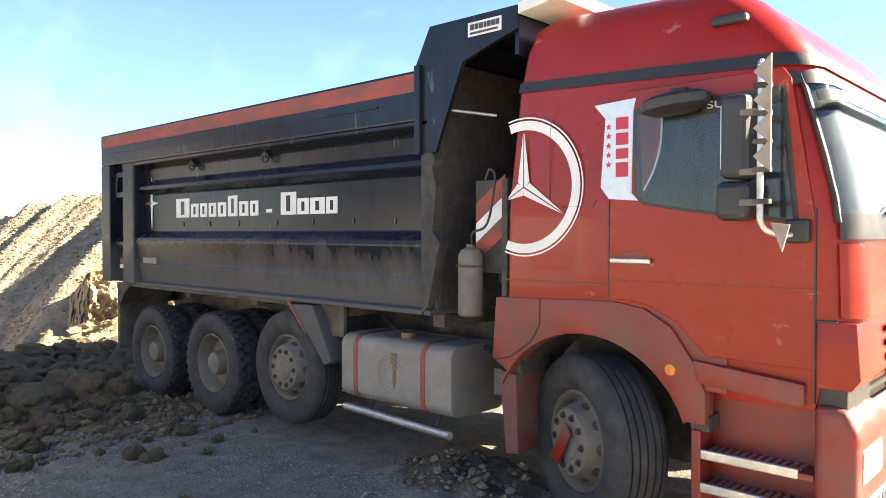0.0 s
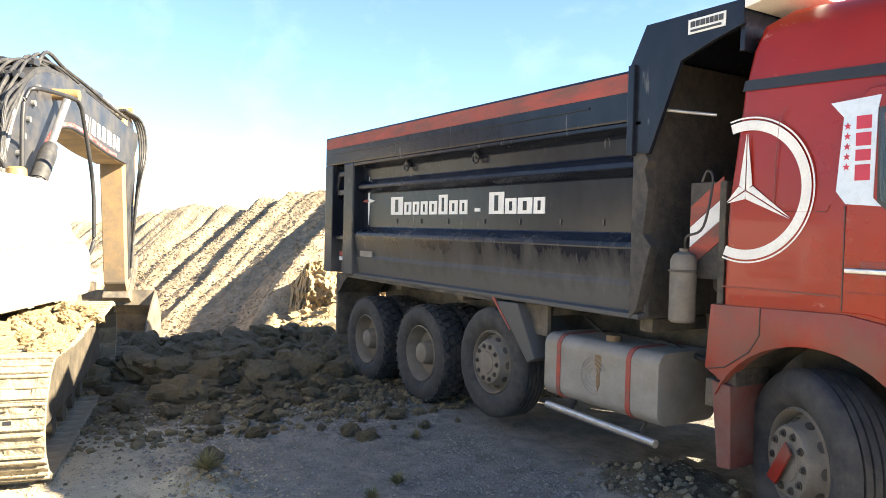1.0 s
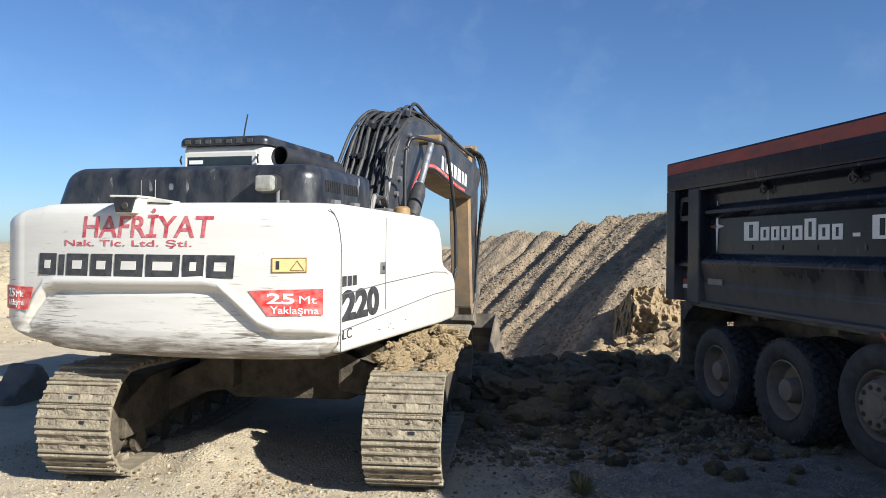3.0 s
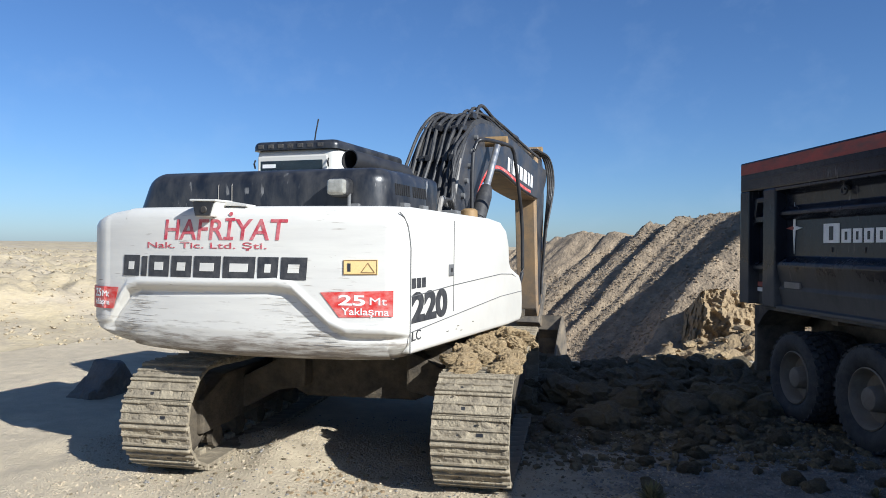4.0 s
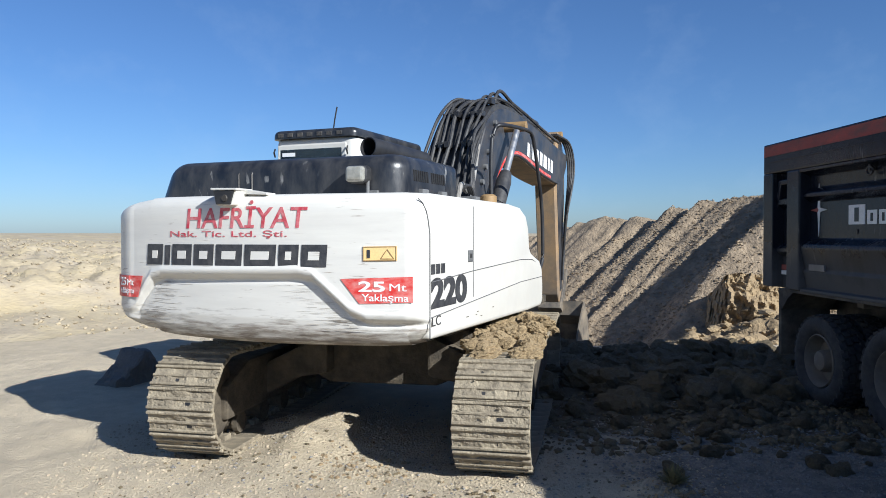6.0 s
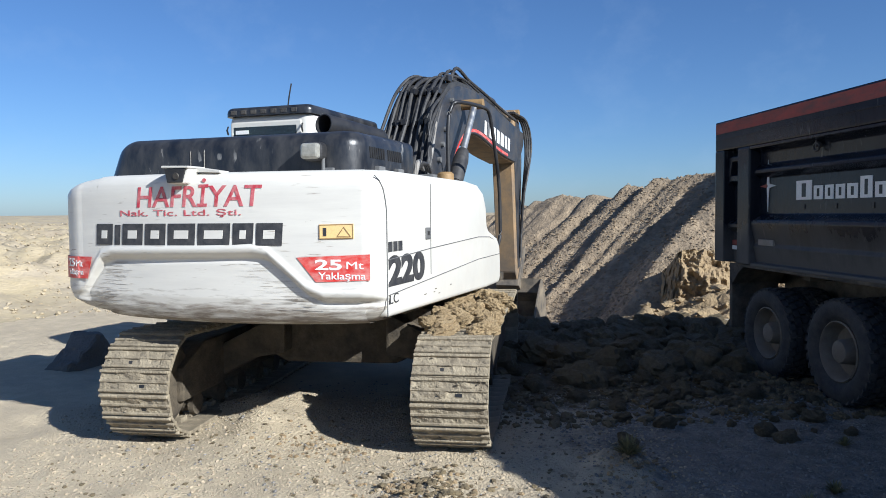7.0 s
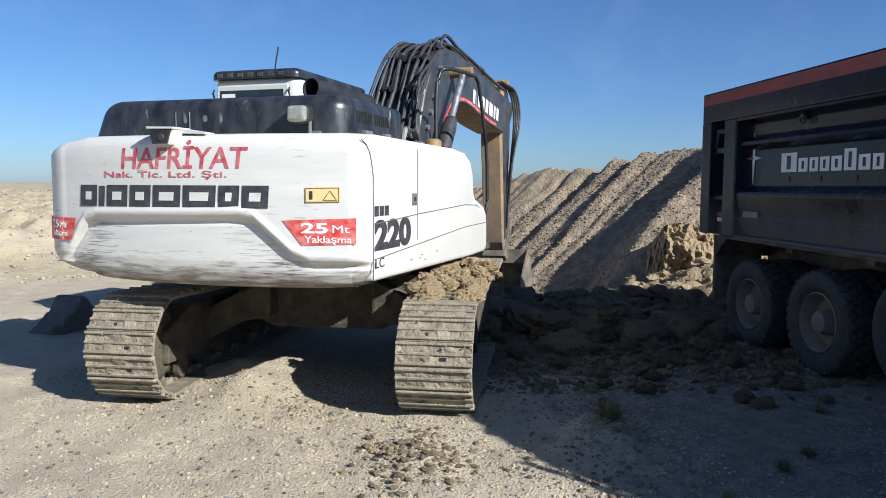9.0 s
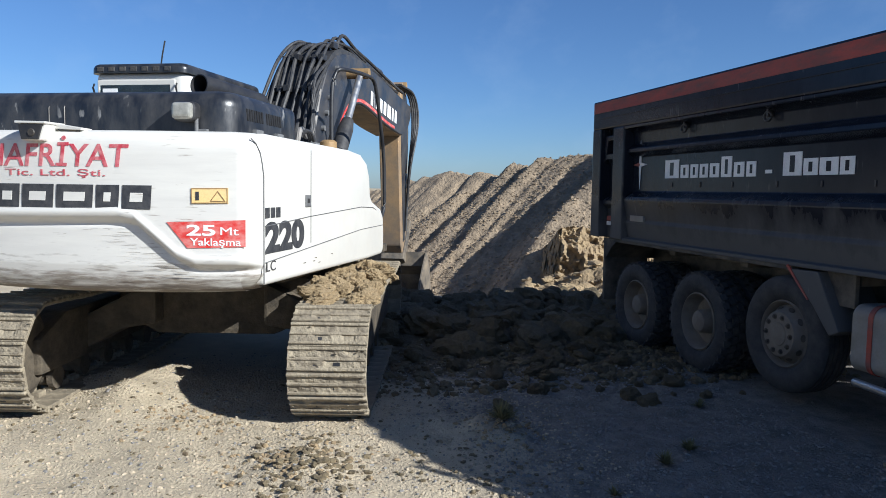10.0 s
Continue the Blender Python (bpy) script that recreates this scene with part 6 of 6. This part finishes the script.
for sx in (-1, 1):
    for sy in (-1, 1):
        ep("frame_leg", prism([(sx * 0.5, 0.95), (sx * 1.16, 0.62), (sx * 1.16, 0.30), (sx * 0.8, 0.50), (sx * 0.5, 0.55)], sy * 0.55, sy * 0.95, "y", 0.03), M_FRAME, m=REL.copy())
ep("slew_ring", lathe([(0, 0), (0, 0.62), (0.14, 0.62), (0.14, 0)], pose(0, 0, 0.95, 0, -90, 0), 36), M_FRAME)


# ---- mud on the track, soil load, boulder, gravel, shrubs ----
def lumps(name, spots, material, label, category, group="", sub=2):
    for k, (x, y, z, r) in enumerate(spots):
        ob = new(name, CLAY_MESHES[k % len(CLAY_MESHES)])
        ob.matrix_world = Matrix.LocRotScale((x, y, z), Euler((rng.uniform(-0.6, 0.6), rng.uniform(-0.6, 0.6), rng.uniform(0, 6))), (r * rng.uniform(0.9, 1.4), r * rng.uniform(0.8, 1.2), r * rng.uniform(0.6, 0.9)))
        tagged(ob, label, category, group)


CLAY_MESHES = []
for k in range(5):
    b = craggy_bm(20 + k, 0.8)
    me = bpy.data.meshes.new("clay_lump")
    b.to_mesh(me)
    b.free()
    me.materials.append(M_CLAY)
    CLAY_MESHES.append(me)
LOW = pose(-5.55, -4.60, 0, 0, 0, 76.0)
TRACK_POINTS = track_path(51)
spots = []
for k in range(64):
    q = LOW @ Vector((1.29 + rng.uniform(-0.27, 0.27), rng.uniform(-1.75, 0.4), 0))
    spots.append((q.x, q.y, 0.905 + rng.uniform(0.0, 0.10), rng.uniform(0.035, 0.115)))
lumps("clay_lump", spots, M_CLAY, "dry clay lump lying on the crawler track", "clay lump", "clay on the track")

# the cut face: a broad broken block of clay standing behind the lorry
bm = bmesh.new()
bmesh.ops.create_grid(bm, x_segments=170, y_segments=120, size=0.5)
for v in bm.verts:
    u, w = v.co.x + 0.5, v.co.y + 0.5
    lean = max(0.0, w - 0.62) / 0.38
    up_ = min(1.0, w / 0.62)
    edge = max(0.0, 0.2 - u) / 0.2
    q = Vector((-15.6 - 0.9 * up_ - 3.4 * lean, 2.0 + 6.2 * u + 0.45 * up_ + 0.75 * edge, -1.9 + (2.75 * up_ - 1.7 * lean) * (1 - edge)))
    n1 = 0.6 * noise.noise(q * 0.8) + 0.36 * (0.4 - abs(noise.noise(q * 1.7))) + 0.26 * (0.3 - abs(noise.noise(q * 3.6))) + 0.14 * noise.noise(q * 7.0) + 0.08 * noise.noise(q * 14.0)
    ledge = 0.10 * noise.noise(Vector((q.x * 0.9, q.y * 1.1, q.z * 2.4)))
    v.co = q + Vector((0.9 * n1 + ledge, -0.35 * n1 * (1 - lean), 0.32 * n1 * up_))
cutb = part("cut_bank", bm, M_CUT)
tagged(cutb, "broken brown clay bank dug out behind the lorry", "clay bank", kind="structure")
spots = []
for k in range(60):
    t = rng.random()
    x, y = -16.0 + 2.2 * t, rng.uniform(2.0, 7.5)
    spots.append((x, y, -0.6 - 1.1 * t + rng.uniform(-0.2, 0.2), rng.uniform(0.14, 0.42)))
lumps("clay_lump", spots, M_CLAY, "broken clay lump at the cut bank", "clay lump", "lumps of the cut bank")

cut_meshes = []
for me in CLAY_MESHES:
    me2 = me.copy()
    me2.materials[0] = M_CUT
    cut_meshes.append(me2)
for ob in [o for o in bpy.data.objects if o.name.startswith("clay_lump") and o.location.x < -12]:
    ob.data = cut_meshes[CLAY_MESHES.index(ob.data)]

# load of soil in the dump box
bm = bmesh.new()
bmesh.ops.create_grid(bm, x_segments=70, y_segments=30, size=0.5, matrix=Matrix.LocRotScale((-4.0, 1.25, 0), None, (5.3, 2.0, 1)))
for v in bm.verts:
    e = min(1, (0.5 * 5.3 - abs(v.co.x + 4.0)) / 0.5, (1.0 - abs(v.co.y - 1.25)) / 0.5)
    v.co.z = 2.80 + 0.30 * max(0, e) + 0.10 * noise.noise(v.co * 2.0) + 0.06 * noise.noise(v.co * 6.0)
soil = part("soil_load", bm, M_CLAY, None, "", True)
tagged(soil, "heap of clay soil loaded in the dump box", "soil load", kind="stuff")
crumbs = []
for k in range(150):
    x = rng.uniform(-6.8, -1.35)
    crumbs.append((x, rng.uniform(0.03, 0.14), 2.985 + rng.uniform(0.0, 0.012), rng.uniform(0.008, 0.024)))
for k in range(5):
    crumbs.append((rng.uniform(-6.3, -1.9), rng.uniform(0.15, 0.4), 2.99 + rng.uniform(0.0, 0.03), rng.uniform(0.04, 0.08)))


def stuff_rocks(name, items, material, label, seed):
    base = rock_bm(seed, 1, 0.55, 0.75)
    bv = np.array([v.co[:] for v in base.verts])
    bf = np.array([[v.index for v in f.verts] for f in base.faces])
    base.free()
    vs, fs = [], []
    for k, (x, y, z, r) in enumerate(items):
        a = rng.uniform(0, 6.28)
        c, s = math.cos(a), math.sin(a)
        sc = np.array([rng.uniform(0.8, 1.4), rng.uniform(0.7, 1.1), rng.uniform(0.6, 1.0)]) * r
        p = bv * sc
        p = np.stack([p[:, 0] * c - p[:, 1] * s, p[:, 0] * s + p[:, 1] * c, p[:, 2]], 1) + (x, y, z)
        fs.append(bf + len(bv) * k)
        vs.append(p)
    me = bpy.data.meshes.new(name)
    me.from_pydata(np.concatenate(vs).tolist(), [], np.concatenate(fs).tolist())
    me.materials.append(material)
    return tagged(new(name, me), label, name.replace("_", " "), kind="stuff")


stuff_rocks("soil_crumbs", crumbs, M_CLOD, "dark soil crumbs along the box rim", 40)


def scatter(n, x0, x1, y0, y1, r0, r1, lift=0.3):
    xs, ys = np.array([rng.uniform(x0, x1) for _ in range(n)]), np.array([rng.uniform(y0, y1) for _ in range(n)])
    zs = terrain(xs, ys)
    out = []
    for x, y, z in zip(xs, ys, zs):
        r = r0 + (r1 - r0) * rng.random() ** 3
        out.append((x, y, z + r * lift, r))
    return out


stuff_rocks("gravel", scatter(5200, -6.0, 0.5, -6.5, 0.3, 0.004, 0.016) + scatter(9000, -4.6, 1.0, -2.9, -0.2, 0.005, 0.018), M_PEBBLE, "grey gravel strewn over the ground", 41)
stuff_rocks("heap_crumbs", scatter(5200, -9.6, -3.8, -3.4, 1.7, 0.014, 0.075), M_CLOD, "brown clay crumbs of the heap", 42)
stuff_rocks("track_crumbs", scatter(420, -3.6, -1.9, -4.9, -2.2, 0.006, 0.022), M_DUSTSTONE, "clay crumbs dropped near the tracks", 43)
mud = []
for k in range(1300):
    y, z, a = TRACK_POINTS[rng.randrange(len(TRACK_POINTS))]
    q = LOW @ Vector((rng.choice((-1.29, 1.29)) + rng.uniform(-0.30, 0.30), y + rng.uniform(-0.08, 0.08) * math.cos(a) + 0.006 * math.sin(a), z + rng.uniform(-0.08, 0.08) * math.sin(a) - 0.006 * math.cos(a)))
    if q.z > 0.06:
        mud.append((q.x, q.y, q.z, 0.004 + 0.012 * rng.random() ** 2))
stuff_rocks("track_mud", mud, M_TRACK, "dried clay stuck to the crawler tracks", 49)
stuff_rocks("bank_rubble", scatter(7000, -30, -12, -24, -8, 0.012, 0.07), M_BANK, "pale rubble on the quarry bank", 44)
stuff_rocks("pile_stones", scatter(15000, -27, -15.5, -1, 10, 0.015, 0.055), M_PILE, "stones on the spoil pile", 45)
stuff_rocks("cut_lumps", scatter(900, -16.5, -12.5, 0.8, 7, 0.04, 0.20, 0.1), M_CUT, "broken clay lumps below the cut", 46)

def cluster(n, cx, cy, sx, sy, r0, r1):
    out = []
    for _ in range(n):
        x, y = rng.gauss(cx, sx), rng.gauss(cy, sy)
        r = r0 + (r1 - r0) * rng.random() ** 2
        out.append((x, y, ground_z(x, y) + 0.2 * r, r))
    return out


stuff_rocks("churned_crumbs", cluster(260, -2.35, -4.15, 0.22, 0.22, 0.005, 0.028) + cluster(160, -2.7, -2.6, 0.16, 0.16, 0.006, 0.03) + cluster(160, -3.6, -4.9, 0.3, 0.25, 0.005, 0.028),
            M_CUT, "churned clay crumbs on the ground", 47)

# dark lumps over the oval patch under the lorry
stuff_rocks("damp_lumps", cluster(260, -0.95, 0.1, 0.38, 0.2, 0.008, 0.045), M_DARK_SOIL, "dark soil lumps under the lorry", 48)

stuff_rocks("pale_pebbles", scatter(15000, -5.2, 1.0, -7.4, -2.0, 0.0035, 0.016, 0.15), M_DUSTSTONE, "pale dusty pebbles on the dry ground", 51)
stuff_rocks("soil_specks", scatter(1500, -4.5, 0.9, -7.0, -2.2, 0.004, 0.022) + cluster(300, -2.3, -4.1, 0.24, 0.2, 0.006, 0.036) + cluster(120, -1.9, -3.0, 0.35, 0.3, 0.006, 0.03), M_CLOD, "brown soil specks on the dusty ground", 50)

# grey slab lying behind the machine
bm = prism([(-0.47, -0.08), (-0.40, 0.06), (-0.22, 0.13), (-0.05, 0.24), (0.17, 0.35), (0.31, 0.36), (0.43, 0.22), (0.46, -0.08)], -0.22, 0.22, "y", 0.02, 1)
bmesh.ops.triangulate(bm, faces=bm.faces)
bmesh.ops.subdivide_edges(bm, edges=bm.edges, cuts=5, use_grid_fill=True)
for v in bm.verts:
    v.co += 0.05 * noise.noise_vector(v.co * 4.0) + 0.022 * noise.noise_vector(v.co * 13.0)
slab = part("rock_slab", bm, M_SLAB, None, "", False)
slab.matrix_world = pose(-7.22, -8.2, ground_z(-7.22, -8.2), 0, 0, 160) @ Matrix.Diagonal((0.82, 0.9, 1.12, 1))
tagged(slab, "tilted grey rock slab lying on the ground", "rock")


def shrub(x, y, r, n):
    bm = bmesh.new()
    z = ground_z(x, y)
    for k in range(n):
        a, t = rng.uniform(0, 6.28), rng.uniform(0.15, 1.25)
        d = Vector((math.cos(a) * math.sin(t), math.sin(a) * math.sin(t), math.cos(t)))
        ln = r * rng.uniform(0.5, 1.1)
        side = d.cross(Vector((0, 0, 1))).normalized() * 0.004
        p0, p1 = Vector((x, y, z)), Vector((x, y, z)) + d * ln
        mid = p0.lerp(p1, 0.6) + Vector((0, 0, 0.02 * r))
        v = [bm.verts.new(q) for q in (p0 - side, p0 + side, mid + side * 1.6, p1, mid - side * 1.6)]
        bm.faces.new(v)
    ob = part("dry_shrub", bm, M_SHRUB)
    return tagged(ob, "small dry shrub on the ground", "shrub", "dry shrubs", kind="stuff")


for x, y, r, n in ((-2.70, -2.62, 0.16, 160), (-1.85, -1.75, 0.10, 90), (-2.05, -1.45, 0.10, 90), (-3.0, -0.75, 0.09, 70), (-1.5, -2.3, 0.07, 60)):
    shrub(x, y, r, n)
